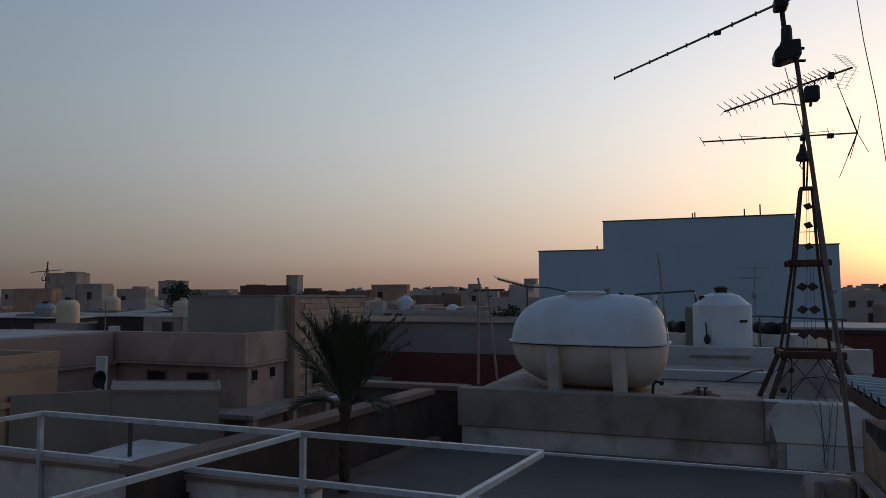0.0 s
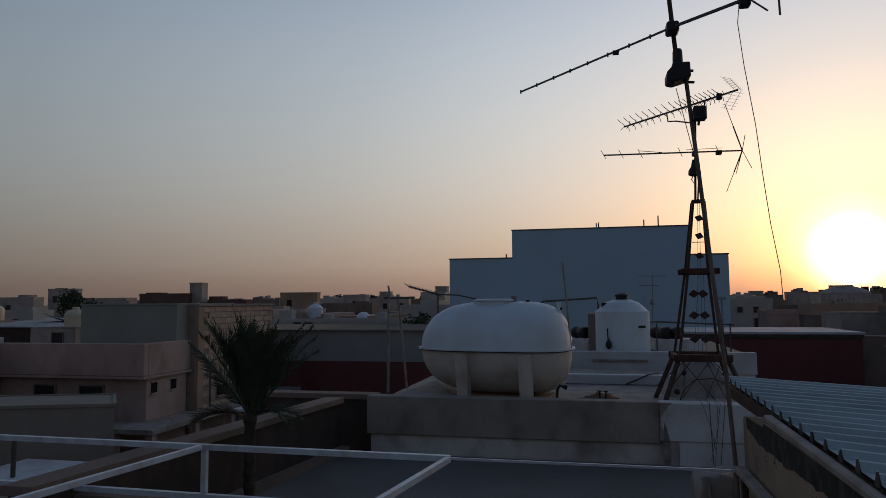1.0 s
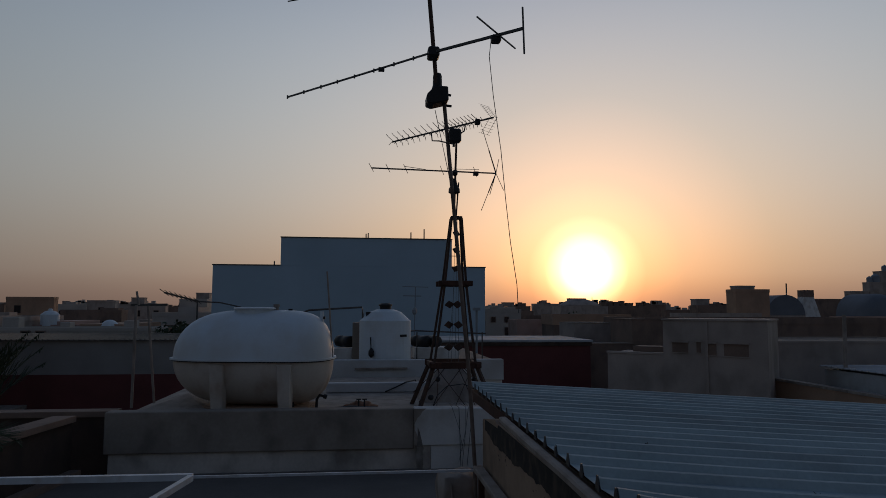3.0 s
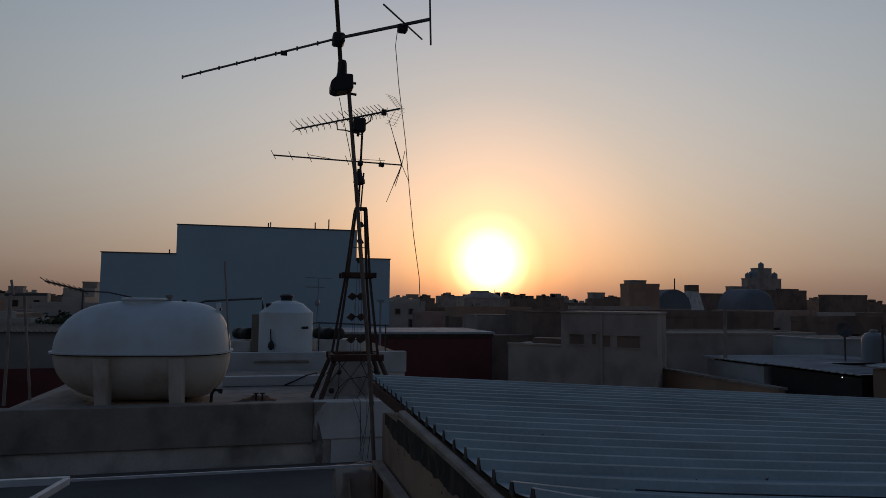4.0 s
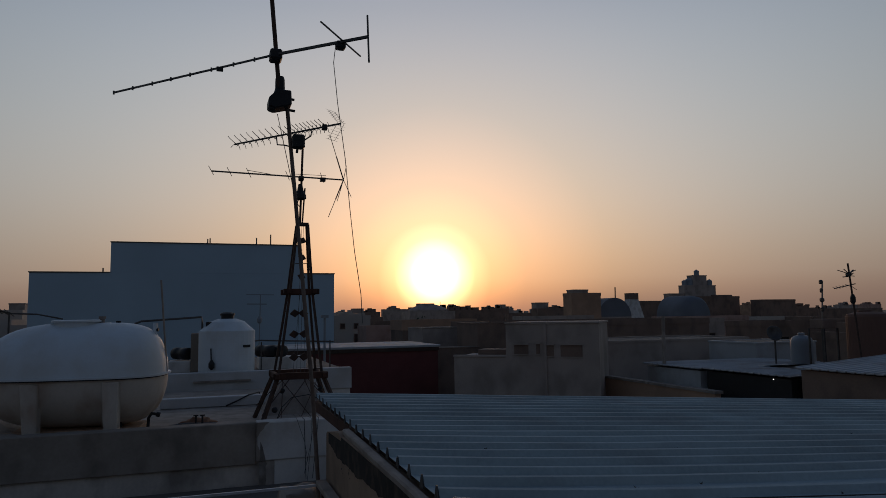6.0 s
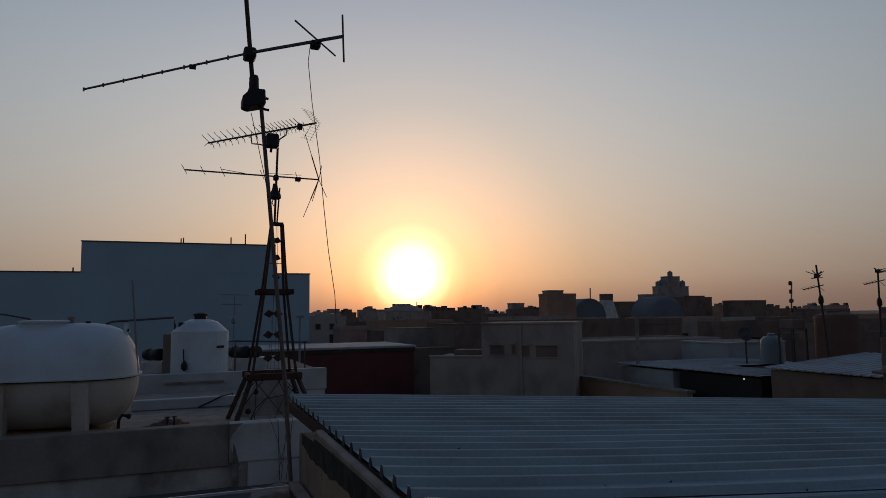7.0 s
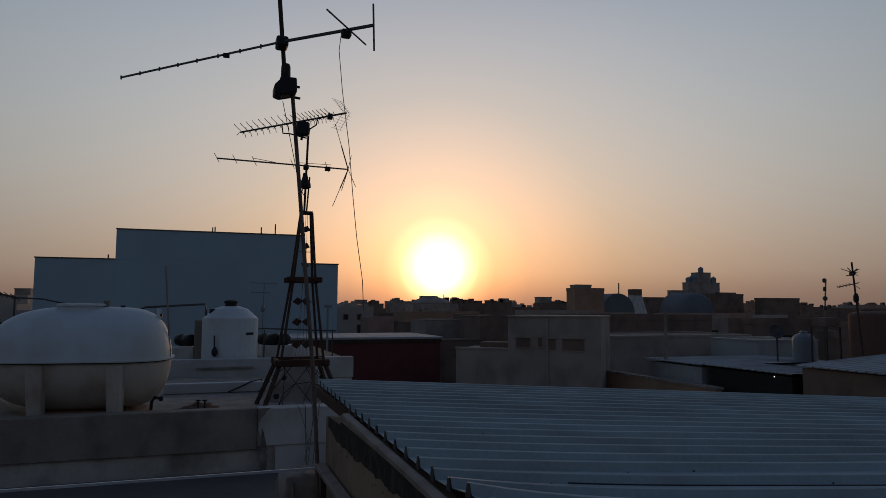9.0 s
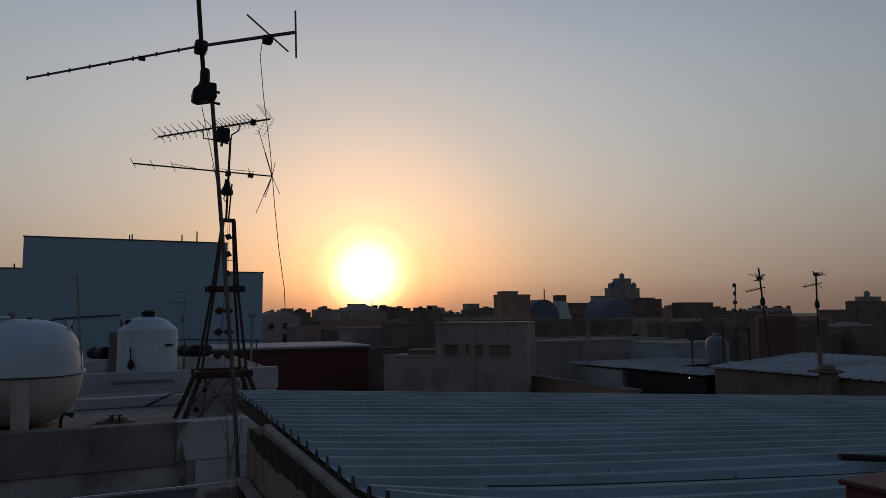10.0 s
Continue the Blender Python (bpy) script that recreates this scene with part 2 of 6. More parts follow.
def box(x0, x1, y0, y1, z0, z1, bm=None, bevel=0.0, taper=0.0):
    own = bmesh.new()
    vs = [own.verts.new((x, y, z)) for z in (z0, z1) for y in (y0, y1) for x in (x0, x1)]
    for f in ((0, 2, 3, 1), (4, 5, 7, 6), (0, 1, 5, 4), (2, 6, 7, 3), (0, 4, 6, 2), (1, 3, 7, 5)):
        own.faces.new([vs[i] for i in f])
    if taper:
        cx, cy = (x0 + x1) / 2, (y0 + y1) / 2
        for v in vs[4:]:
            v.co.x, v.co.y = cx + (v.co.x - cx) * (1 - taper), cy + (v.co.y - cy) * (1 - taper)
    if bevel:
        bmesh.ops.bevel(own, geom=own.edges[:], offset=bevel, segments=1, affect="EDGES")
    return merge(bm, own)


def merge(bm, own):
    if bm is None:
        return own
    keep = {}
    for v in own.verts:
        keep[v] = bm.verts.new(v.co)
    for f in own.faces:
        bm.faces.new([keep[v] for v in f.verts]).smooth = f.smooth
    own.free()
    return bm


def bar(a, b, w, bm=None, w2=None, sides=4, ends=1.0):
    """A bar from a to b: square (sides 4) or round, w thick; ends: thickness at b against that at a."""
    own = bmesh.new()
    a, b = Vector(a), Vector(b)
    d = (b - a).normalized()
    up = Vector((0, 0, 1)) if abs(d.z) < 0.9 else Vector((0, 1, 0))
    s = d.cross(up).normalized()
    u = s.cross(d)
    k = 2 ** 0.5 if sides == 4 else 1.0
    rings = []
    for p, e in ((a, 1.0), (b, ends)):
        ring = []
        for i in range(sides):
            an = 2 * math.pi * (i + 0.5) / sides
            ring.append(own.verts.new(p + s * math.cos(an) * w / 2 * k * e + u * math.sin(an) * (w2 or w) / 2 * k * e))
        rings.append(ring)
    for i in range(sides):
        j = (i + 1) % sides
        own.faces.new((rings[0][i], rings[0][j], rings[1][j], rings[1][i]))
    own.faces.new(rings[0][::-1])
    own.faces.new(rings[1])
    return merge(bm, own)


def rope(points, w, bm=None, sides=6):
    """A bent tube, w thick, through the points."""
    own = bmesh.new()
    pts = [Vector(p) for p in points]
    rings = []
    s = None
    for i, p in enumerate(pts):
        d = (pts[min(i + 1, len(pts) - 1)] - pts[max(i - 1, 0)]).normalized()
        if s is None:
            s = d.cross(Vector((0, 0, 1)) if abs(d.z) < 0.9 else Vector((0, 1, 0))).normalized()
        s = (s - d * s.dot(d)).normalized()
        u = s.cross(d)
        k = 2 ** 0.5 if sides == 4 else 1.0
        rings.append([own.verts.new(p + (s * math.cos(2 * math.pi * (j + 0.5) / sides) + u * math.sin(2 * math.pi * (j + 0.5) / sides)) * w / 2 * k) for j in range(sides)])
    for a, b in zip(rings, rings[1:]):
        for j in range(sides):
            own.faces.new((a[j], a[(j + 1) % sides], b[(j + 1) % sides], b[j]))
    own.faces.new(rings[0][::-1])
    own.faces.new(rings[-1])
    return merge(bm, own)


def lathe(profile, at, bm=None, sides=32, squash=(1, 1)):
    """A round body: profile of (radius, height) turned about the upright through at."""
    own = bmesh.new()
    rings = []
    for r, z in profile:
        rings.append([own.verts.new((at[0] + r * squash[0] * math.cos(2 * math.pi * i / sides), at[1] + r * squash[1] * math.sin(2 * math.pi * i / sides), at[2] + z)) for i in range(sides)])
    for lo, hi in zip(rings, rings[1:]):
        for i in range(sides):
            own.faces.new((lo[i], lo[(i + 1) % sides], hi[(i + 1) % sides], hi[i]))
    own.faces.new(rings[0][::-1])
    own.faces.new(rings[-1])
    return merge(bm, own)


def prism(pts, z0, z1, bm=None):
    """An upright block on a plan of corners, counter-clockwise."""
    own = bmesh.new()
    lo = [own.verts.new((x, y, z0)) for x, y in pts]
    hi = [own.verts.new((x, y, z1)) for x, y in pts]
    for i in range(len(pts)):
        j = (i + 1) % len(pts)
        own.faces.new((lo[i], lo[j], hi[j], hi[i]))
    own.faces.new(lo[::-1])
    own.faces.new(hi)
    return merge(bm, own)


# ---- ground ----
g = bmesh.new()
N = 24
for i in range(N + 1):
    for j in range(N + 1):
        u, v = (i / N * 2 - 1), (j / N * 2 - 1)
        g.verts.new((4000 * u * abs(u) ** 1.5, 4000 * v * abs(v) ** 1.5, 0))
g.verts.ensure_lookup_table()
for i in range(N):
    for j in range(N):
        k = i * (N + 1) + j
        g.faces.new((g.verts[k], g.verts[k + N + 1], g.verts[k + N + 2], g.verts[k + 1]))
tagged(part("ground", g, SAND), "dusty sandy ground between the houses", "ground", kind="structure")

# ---- the terrace and its surroundings ----
host = thing("building", (-1, 2, 0), "cement-rendered building whose flat roof terrace carries a railing", "building")
part("wall", prism([(-9, -6), (12, -6), (12, 9.86), (-3.05, 9.86), (-3.7, 4.7), (-9, 4.7)], 0.02, 6.3), CEMENT, host)
part("roof", prism([(-9, -6), (12, -6), (12, 9.86), (-3.05, 9.86), (-3.7, 4.7), (-9, 4.7)], 6.3, 6.65), FLOOR_CEMENT, host, "grey screed roof terrace")

# slanting brown parapet with its pale coping and skirting
para = thing("parapet_wall", (-3.4, 7.5, 6.65), "low brown rendered parapet with a pale cement coping", "wall")
part("wall", prism([(-3.86, 4.6), (-3.66, 4.6), (-3.02, 9.9), (-3.22, 9.9)], 5.2, 7.38), BROWN_WALL, para)
part("coping", prism([(-3.92, 4.58), (-3.62, 4.58), (-2.97, 9.88), (-3.27, 9.88)], 7.38, 7.46), DARK_RENDER, para)
part("skirting", prism([(-3.655, 4.6), (-3.53, 4.6), (-2.87, 9.86), (-3.015, 9.86)], 6.652, 6.74), DARK_RENDER, para)
back = thing("parapet_wall", (-3.4, 10.3, 6.65), "parapet joining the tank roof, coloured dark for its shadow", "wall")
# this wall lies in shadow; the shade is put into its near-black brown
part("wall", box(-4.6, -2.6, 10.3, 10.5, 5.2, 7.38), BROWN_WALL, back)
part("coping", box(-4.65, -2.6, 10.26, 10.56, 7.38, 7.46), DARK_RENDER, back)
# low wall under the railing
low = thing("low_wall", (-4.5, 5.15, 6.65), "whitewashed low wall below the railing with brown stains", "wall")
part("wall", box(-7.5, -2.3, 5.06, 5.24, 5.2, 7.24), CEMENT, low)
part("coping", box(-7.5, -2.27, 5.03, 5.27, 7.24, 7.28), DARK_RENDER, low)
part("pipe", bar((-3.55, 5.0, 7.14), (-3.55, 5.0, 7.06), 0.05, sides=8), BLACK, low)

# ---- railing frame ----
rail = thing("railing", (-1.8, 5, 6.65), "white-painted square steel tube railing with frame members across", "railing")
part("top_rail", bar((-5.40, 5.06, 7.738), (-0.29, 4.98, 7.735), 0.044), PAINTED_TUBE, rail)
part("end_rail", bar((-0.29, 4.975, 7.735), (1.72, 4.95, 7.74), 0.017), PAINTED_TUBE, rail)
part("lower_rail", bar((-7.4, 5.10, 7.35), (-0.05, 4.98, 7.33), 0.044), PAINTED_TUBE, rail)
for px in (-5.38, -2.37):
    part("post", bar((px, 5.03, 6.655), (px, 5.03, 7.715), 0.044), PAINTED_TUBE, rail)
for px, py in ((-5.38, 5.04), (-2.37, 4.96), (-0.29, 4.92)):
    part("cross_rail", bar((px, py, 7.742), (px - 0.72, py - 4.5, 7.742), 0.04), PAINTED_TUBE, rail)

for px, py in ((-6.10, 0.54), (-3.09, 0.46), (-1.01, 0.42)):
    part("post", bar((px, py, 6.655), (px, py, 7.72), 0.044), PAINTED_TUBE, rail)
part("front_rail", bar((-6.10, 0.515, 7.742), (-1.01, 0.395, 7.742), 0.04), PAINTED_TUBE, rail)

# ---- block that carries the big tank ----
blk = thing("building", (1, 12, 0), "cement rendered block with a dark weathered top band and flat roof", "building")
part("wall", box(-2.55, 3.2, 9.92, 16, 0.02, 7.3), CEMENT, blk)
part("parapet", box(-2.6, 1.66, 9.86, 10.1, 6.93, 7.5, bevel=0.012), CEMENT_DARK, blk, "dark weathered cement band")
part("parapet", box(1.664, 3.4, 9.80, 10.1, 6.98, 7.5, bevel=0.012), WHITEWASH, blk, "whitewashed parapet end")


def ragged(zs, left, right, y):
    """A thin stain on a wall that faces -y, between two ragged edges."""
    own = bmesh.new()
    prev = None
    for z in zs:
        wob = 0.035 * noise.noise(Vector((0.3, z * 7, 2.0))) + 0.015 * noise.noise(Vector((0.9, z * 23, 5.0)))
        pair = [own.verts.new((left(z), y, z)), own.verts.new((right(z) + wob, y, z)), own.verts.new((right(z) + wob, y + 0.004, z))]
        if prev:
            own.faces.new((prev[0], prev[1], pair[1], pair[0]))
            own.faces.new((prev[1], prev[2], pair[2], pair[1]))
        prev = pair
    return own


part("damp_stain", ragged([7.505 - 0.013 * i for i in range(41)], lambda z: 1.655, lambda z: 1.67 + 0.16 * max(0, (z - 7.30) / 0.2) ** 1.5 + 0.10 * max(0, (7.2 - z) / 0.2), 9.797), CEMENT_DARK, blk, "ragged dark drip stain")
DRIP_L, DRIP_R = (lambda z: 1.70 + 0.008 * math.sin(z * 9)), (lambda z: 1.775 - 0.30 * max(0, z - 7.05) + 0.02 * max(0, 7.0 - z))
part("drip_stain", ragged([7.24 - 0.015 * i for i in range(18)], DRIP_L, DRIP_R, 9.794), DRIP, blk, "dark drip stain running down the wall")
part("drip_stain", ragged([6.976 - 0.02 * i for i in range(74)], DRIP_L, DRIP_R, 9.825), DRIP, blk, "dark drip stain running down the wall")
part("wall_face", box(1.70, 1.90, 9.83, 9.918, 5.5, 6.978), CEMENT, blk)
part("wall_face", box(1.905, 3.4, 9.83, 9.918, 5.5, 6.978), WHITEWASH, blk)
part("roof", box(-2.55, 3.2, 10.1, 16, 7.3, 7.36), COPING, blk)
tri = bmesh.new()
pts = [(-2.55, 10.12, 7.362), (-1.2, 10.12, 7.362), (-1.2, 12.6, 7.362), (-2.55, 12.6, 7.362), (-1.9, 11.6, 7.55)]
vs = [tri.verts.new(p) for p in pts]
for f in ((0, 1, 4), (1, 2, 4), (2, 3, 4), (3, 0, 4), (3, 2, 1, 0)):
    tri.faces.new([vs[i] for i in f])
part("screed_slope", tri, COPING, blk)


# ---- horizontal tank ----
def lying_tank(at, turn, half, r):
    t = thing("water_tank", at, "large white horizontal fibreglass water tank on saddle legs, browner below", "water tank", turn=turn)

    def shell(lo, hi, rr):
        own = bmesh.new()
        rows = []
        n, k = 28, 24
        for i in range(n + 1):
            u = -math.cos(math.pi * i / n)
            rad = rr * max(0.0, 1 - abs(u) ** (2.9 if u < 0 else 5.6)) ** (1 / 2.3)
            rows.append([own.verts.new((u * half, rad * math.cos(lo + (hi - lo) * j / k), r + rad * math.sin(lo + (hi - lo) * j / k))) for j in range(k + 1)])
        for p, q in zip(rows, rows[1:]):
            for j in range(k):
                own.faces.new((p[j], q[j], q[j + 1], p[j + 1]))
        bmesh.ops.remove_doubles(own, verts=own.verts[:], dist=0.0005)
        bmesh.ops.recalc_face_normals(own, faces=own.faces[:])
        return own

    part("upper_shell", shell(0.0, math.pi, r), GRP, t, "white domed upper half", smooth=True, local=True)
    part("lower_shell", shell(math.pi, 2 * math.pi, r - 0.02), GRP_LOWER, t, "browner, blotched lower half", smooth=True, local=True)
    def rim(out, lo, hi):
        own = bmesh.new()
        ring = []
        n = 64
        for i in range(n):
            a = 2 * math.pi * i / n
            c, s = math.cos(a), math.sin(a)
            x = math.copysign(abs(c) ** (2 / (3.0 if c < 0 else 5.0)), c) * (half + out)
            y = math.copysign(abs(s) ** (2 / 2.4), s) * (r + out)
            ring.append([own.verts.new((x * f, y * f, r + z)) for f, z in ((1, lo), (1, hi), (0.93, hi), (0.93, lo))])
        for i in range(n):
            p, q = ring[i], ring[(i + 1) % n]
            for j in range(4):
                own.faces.new((p[j], q[j], q[(j + 1) % 4], p[(j + 1) % 4]))
        bmesh.ops.recalc_face_normals(own, faces=own.faces[:])
        return own

    part("flange", rim(0.038, -0.012, 0.012), GRP, t, "white joint flange", local=True)
    part("seam", rim(0.016, -0.028, -0.0125), BLACK, t, "dark sealed joint", local=True)
    for x in (-half * 0.28, half * 0.53):
        for s in (-1, 1):
            own = bmesh.new()
            w = 0.115
            vs = []
            for xx, wx in ((-w, 0), (w, 0)):
                vs.append([own.verts.new((x + xx * f, s * y, z)) for f, y, z in ((0.74, r * 0.66, -0.06), (0.74, r * 0.88, -0.06), (0.86, r * 0.97, r * 0.45), (1.0, r * 1.0, r * 0.93), (1.0, r * 0.80, r * 0.93))])
            own.faces.new(vs[0])
            own.faces.new(vs[1][::-1])
            for j in range(5):
                own.faces.new((vs[0][j], vs[0][(j + 1) % 5], vs[1][(j + 1) % 5], vs[1][j]))
            bmesh.ops.recalc_face_normals(own, faces=own.faces[:])
            bmesh.ops.bevel(own, geom=own.edges[:], offset=0.015, segments=1, affect="EDGES")
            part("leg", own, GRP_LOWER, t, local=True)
    part("lid", lathe([(0.30, 2 * r - 0.08), (0.30, 2 * r + 0.01), (0.335, 2 * r + 0.01), (0.335, 2 * r + 0.035), (0.28, 2 * r + 0.045)], (half * 0.0, 0, 0), sides=28), GRP, t, "white round manhole lid", local=True)
    part("vent", lathe([(0.035, 0), (0.035, 0.06), (0.05, 0.06), (0.05, 0.10)], (half * 0.27, 0, 2 * r - 0.01), sides=12), COPING, t, local=True)
    part("plug", lathe([(0.035, 0), (0.035, 0.05)], (half * 0.45, 0, 2 * r - 0.03), sides=10), BLACK, t, local=True)
    stub = part("pipe_stub", bar((half * 0.86, 0, 2 * r - 0.45), (half * 0.86, 0, 2 * r - 0.02), 0.06, sides=10), GRP, t, local=True)
    part("tap", bar((half * 0.85, 0, 2 * r - 0.12), (half * 0.90, 0, 2 * r - 0.12), 0.05, sides=8), BLACK, stub, local=True)
    part("overflow_pipe", bar((half * 1.0, 0.03, r + 0.01), (half * 0.91, 0.03, r + 1.36), 0.028, sides=8), COPING, t, "thin pale upright pipe", local=True)
    part("outlet", bar((half * 0.55, -r * 0.35, 0.1), (half * 0.55, -r * 0.35, -0.06), 0.06, sides=10), BLACK, t, local=True)
    part("plinth", box(-half * 0.75, half * 0.75, -r * 0.5, r * 0.5, -0.06, 0.02), BEIGE, t, "sandy block plinth", local=True)
    return t


lying_tank((-0.78, 10.98, 7.42), -8.0, 1.23, 0.745)

# clutter at the tank's end
pl = thing("valve_pipe", (0.75, 10.6, 7.36), "short grey pipe with two black valves beside the tank", "pipe")
part("pipe", rope([(0.45, 10.5, 7.42), (0.72, 10.5, 7.45), (1.15, 10.55, 7.42)], 0.035), CABLE, pl)
for vx in (0.86, 0.95):
    v = part("valve", bar((vx, 10.52, 7.44), (vx, 10.52, 7.55), 0.03, sides=8), BLACK, pl)
    part("handle", bar((vx - 0.035, 10.52, 7.555), (vx + 0.035, 10.52, 7.555), 0.018), BLACK, v)
el = thing("pipe", (0.28, 10.55, 7.36), "black elbow pipe rising beside the tank end", "pipe")
part("tube", rope([(0.22, 10.55, 7.365), (0.23, 10.55, 7.56), (0.27, 10.55, 7.62), (0.35, 10.55, 7.60)], 0.045, sides=8), BLACK, el)
part("collar", bar((0.33, 10.55, 7.605), (0.38, 10.55, 7.59), 0.07, sides=10), BLACK, el)
rag = thing("cloth_bundle", (0.9, 10.75, 7.36), "dusty brown cloth bundle lying on the roof", "cloth")
own = bmesh.new()
bmesh.ops.create_icosphere(own, subdivisions=3, radius=1)
for v in own.verts:
    k = 1 + 0.5 * noise.noise(v.co * 2.1)
    v.co = Vector((0.88 + v.co.x * 0.24 * k, 10.85 + v.co.y * 0.2 * k, 7.37 + max(-0.01, v.co.z * 0.11 * k)))
part("cloth", own, TARP, rag, smooth=True)
pp = thing("pipe_stand", (-2.6, 11.6, 7.36), "thin pale upright pipes with a short crossbar", "pipe")
part("upright", bar((-2.7, 11.3, 7.36), (-2.69, 11.3, 8.98), 0.045, sides=8), COPING, pp)
part("upright", bar((-2.44, 11.6, 7.36), (-2.6, 11.6, 8.97), 0.04, sides=8), COPING, pp)
part("crossbar", bar((-2.78, 11.32, 8.98), (-2.3, 11.6, 8.99), 0.04), DARK_METAL, pp)
part("top_rod", bar((-2.66, 11.32, 8.98), (-2.70, 11.32, 9.2), 0.035, sides=8), COPING, pp)

# ---- white roofs and upright tank behind ----
wr = thing("low_wall", (1.7, 13, 7.36), "low white-coated wall round a roof yard", "building")
part("wall", box(0.25, 3.15, 13.0, 13.18, 7.365, 7.54, bevel=0.01), WHITE_ROOF, wr)
wr2 = thing("building", (2.5, 20, 0), "white-coated roof block carrying an upright tank", "building")
part("wall", box(-1.0, 4.33, 16.5, 24, 0.02, 7.55), WHITEWASH, wr2)
part("parapet", box(-1.0, 4.36, 16.45, 16.7, 7.22, 7.72, bevel=0.012), WHITE_ROOF, wr2)
part("roof", box(-1.0, 4.36, 16.7, 24, 7.55, 7.62), FLOOR_CEMENT, wr2)
part("ledge", box(0.75, 2.0, 16.38, 16.448, 7.50, 7.54), COPING, wr2)


def upright_tank(at, r, h, shell, label, group="", ribs=True):
    t = thing("water_tank", at, label, "water tank", group)
    prof = [(r * 0.99, 0)]
    n = 7
    for i in range(n if ribs else 0):
        z0, z1 = h * i / n, h * (i + 1) / n
        prof += [(r, z0 + 0.03), (r, z1 - 0.03), (r * 0.9985, z1)]
    if not ribs:
        prof += [(r, 0.04), (r, h * 0.8), (r * 0.97, h * 0.9), (r * 0.88, h)]
    up = 0.16 * r if ribs else 0.0
    lid = r * (0.22 if ribs else 0.30)
    prof += [(r * (0.98 if ribs else 0.87), h), (r * 0.62, h + r * 0.22 + up * 0.7), (r * 0.32, h + r * 0.28 + up)]
    part("shell", lathe(prof, (0, 0, 0)), shell, t, local=True)
    part("lid", lathe([(lid, h + r * 0.24 + up), (lid, h + r * 0.40 + up), (lid + r * 0.04, h + r * 0.40 + up), (lid + r * 0.04, h + r * 0.47 + up), (lid * 0.7, h + r * 0.52 + up)], (0, 0, 0), sides=20), BLACK if r > 0.6 else shell, t, local=True)
    return t


vt = upright_tank((1.50, 17.6, 7.62), 0.66, 1.02, GRP, "white upright fibreglass water tank with a dark lid")
own = box(0.648, 0.668, -0.11, 0.11, 0.62, 0.68)
own.transform(Matrix.Rotation(radians(-48), 4, "Z"))
part("badge", own, BLACK, vt, "dark lettering bar", local=True)
part("float_gauge", bar((-0.36, -0.62, 0.15), (-0.38, -0.62, 0.62), 0.03), BLACK, vt, local=True)
part("float", lathe([(0.02, 0.12), (0.07, 0.18), (0.07, 0.27), (0.02, 0.36)], (-0.36, -0.64, 0), sides=12), BLACK, vt, local=True)
part("fill_box", box(-0.50, -0.34, -0.2, 0.1, 1.04, 1.24, bevel=0.01), BLACK, vt, local=True)
fp = thing("pipe", (0.2, 17.6, 7.62), "dark fill pipe running to the upright tank", "pipe")
part("tube", rope([(-0.6, 17.7, 8.84), (-0.45, 17.7, 8.90), (0.9, 17.6, 8.98), (0.92, 17.6, 8.8), (0.92, 17.6, 7.62)], 0.05), DARK_METAL, fp)
op = thing("pipe", (2.2, 17.9, 7.62), "dark pipe running level from the upright tank on short props", "pipe")
part("tube", rope([(2.12, 17.75, 8.36), (2.3, 17.95, 8.37), (4.2, 18.0, 8.29)], 0.04), DARK_METAL, op)
for x in (2.35, 4.1):
    part("prop", bar((x, 17.98, 7.62), (x, 17.98, 8.33), 0.03), DARK_METAL, op)
bx = thing("cabinet", (0.79, 18.2, 7.62), "brown weathered box beside the upright tank", "cabinet")
part("body", box(0.66, 0.9, 18.0, 18.5, 7.62, 8.58, bevel=0.015), TAUPE, bx)
wl = thing("low_wall", (2.8, 18.5, 7.62), "small whitewashed roof plinth under two barrels", "wall")
part("block", box(2.3, 3.5, 18.1, 18.9, 7.62, 7.92, bevel=0.012), WHITEWASH, wl)
wl2 = thing("low_wall", (0.5, 18.5, 7.62), "low whitewashed plinth under a barrel", "wall")
part("block", box(0.15, 0.655, 18.05, 18.8, 7.62, 7.9, bevel=0.012), WHITEWASH, wl2)
for dx in (0.45, 2.50, 2.78):
    dd = thing("barrel", (dx, 18.5, 7.92), "black plastic barrel lying on a white plinth", "barrel", "barrels on the roof")
    own = lathe([(0.02, -0.30), (0.13, -0.30), (0.15, -0.28), (0.155, -0.1), (0.148, -0.09), (0.148, 0.09), (0.155, 0.1), (0.15, 0.28), (0.13, 0.30)], (0, 0, 0), sides=20)
    own.transform(Matrix.Translation((dx, 18.5, 8.07)) @ Matrix.Rotation(radians(35), 4, "Z") @ Matrix.Rotation(math.pi / 2, 4, "X"))
    part("body", own, BLACK, dd, smooth=True)

# ---- lattice tower ----
tw = thing("antenna_tower", (2.35, 10.75, 7.36), "rusty four-legged lattice mast with timber frames and wires hung with plates", "antenna mast")
TX, TY = 2.335, 10.75


def ring_at(z):
    """Half the width of the tower at a height."""
    if z < 8.1:
        return 0.60 - (z - 7.36) / 0.74 * 0.28
    if z < 9.33:
        return 0.32 - (z - 8.1) / 1.23 * 0.15
    return 0.17 - (z - 9.33) / 1.07 * 0.09


def mid_at(z):
    """The middle of the tower, which leans a little."""
    return TX + 0.055 * max(0, (z - 8.1) / 2.3) ** 1.3


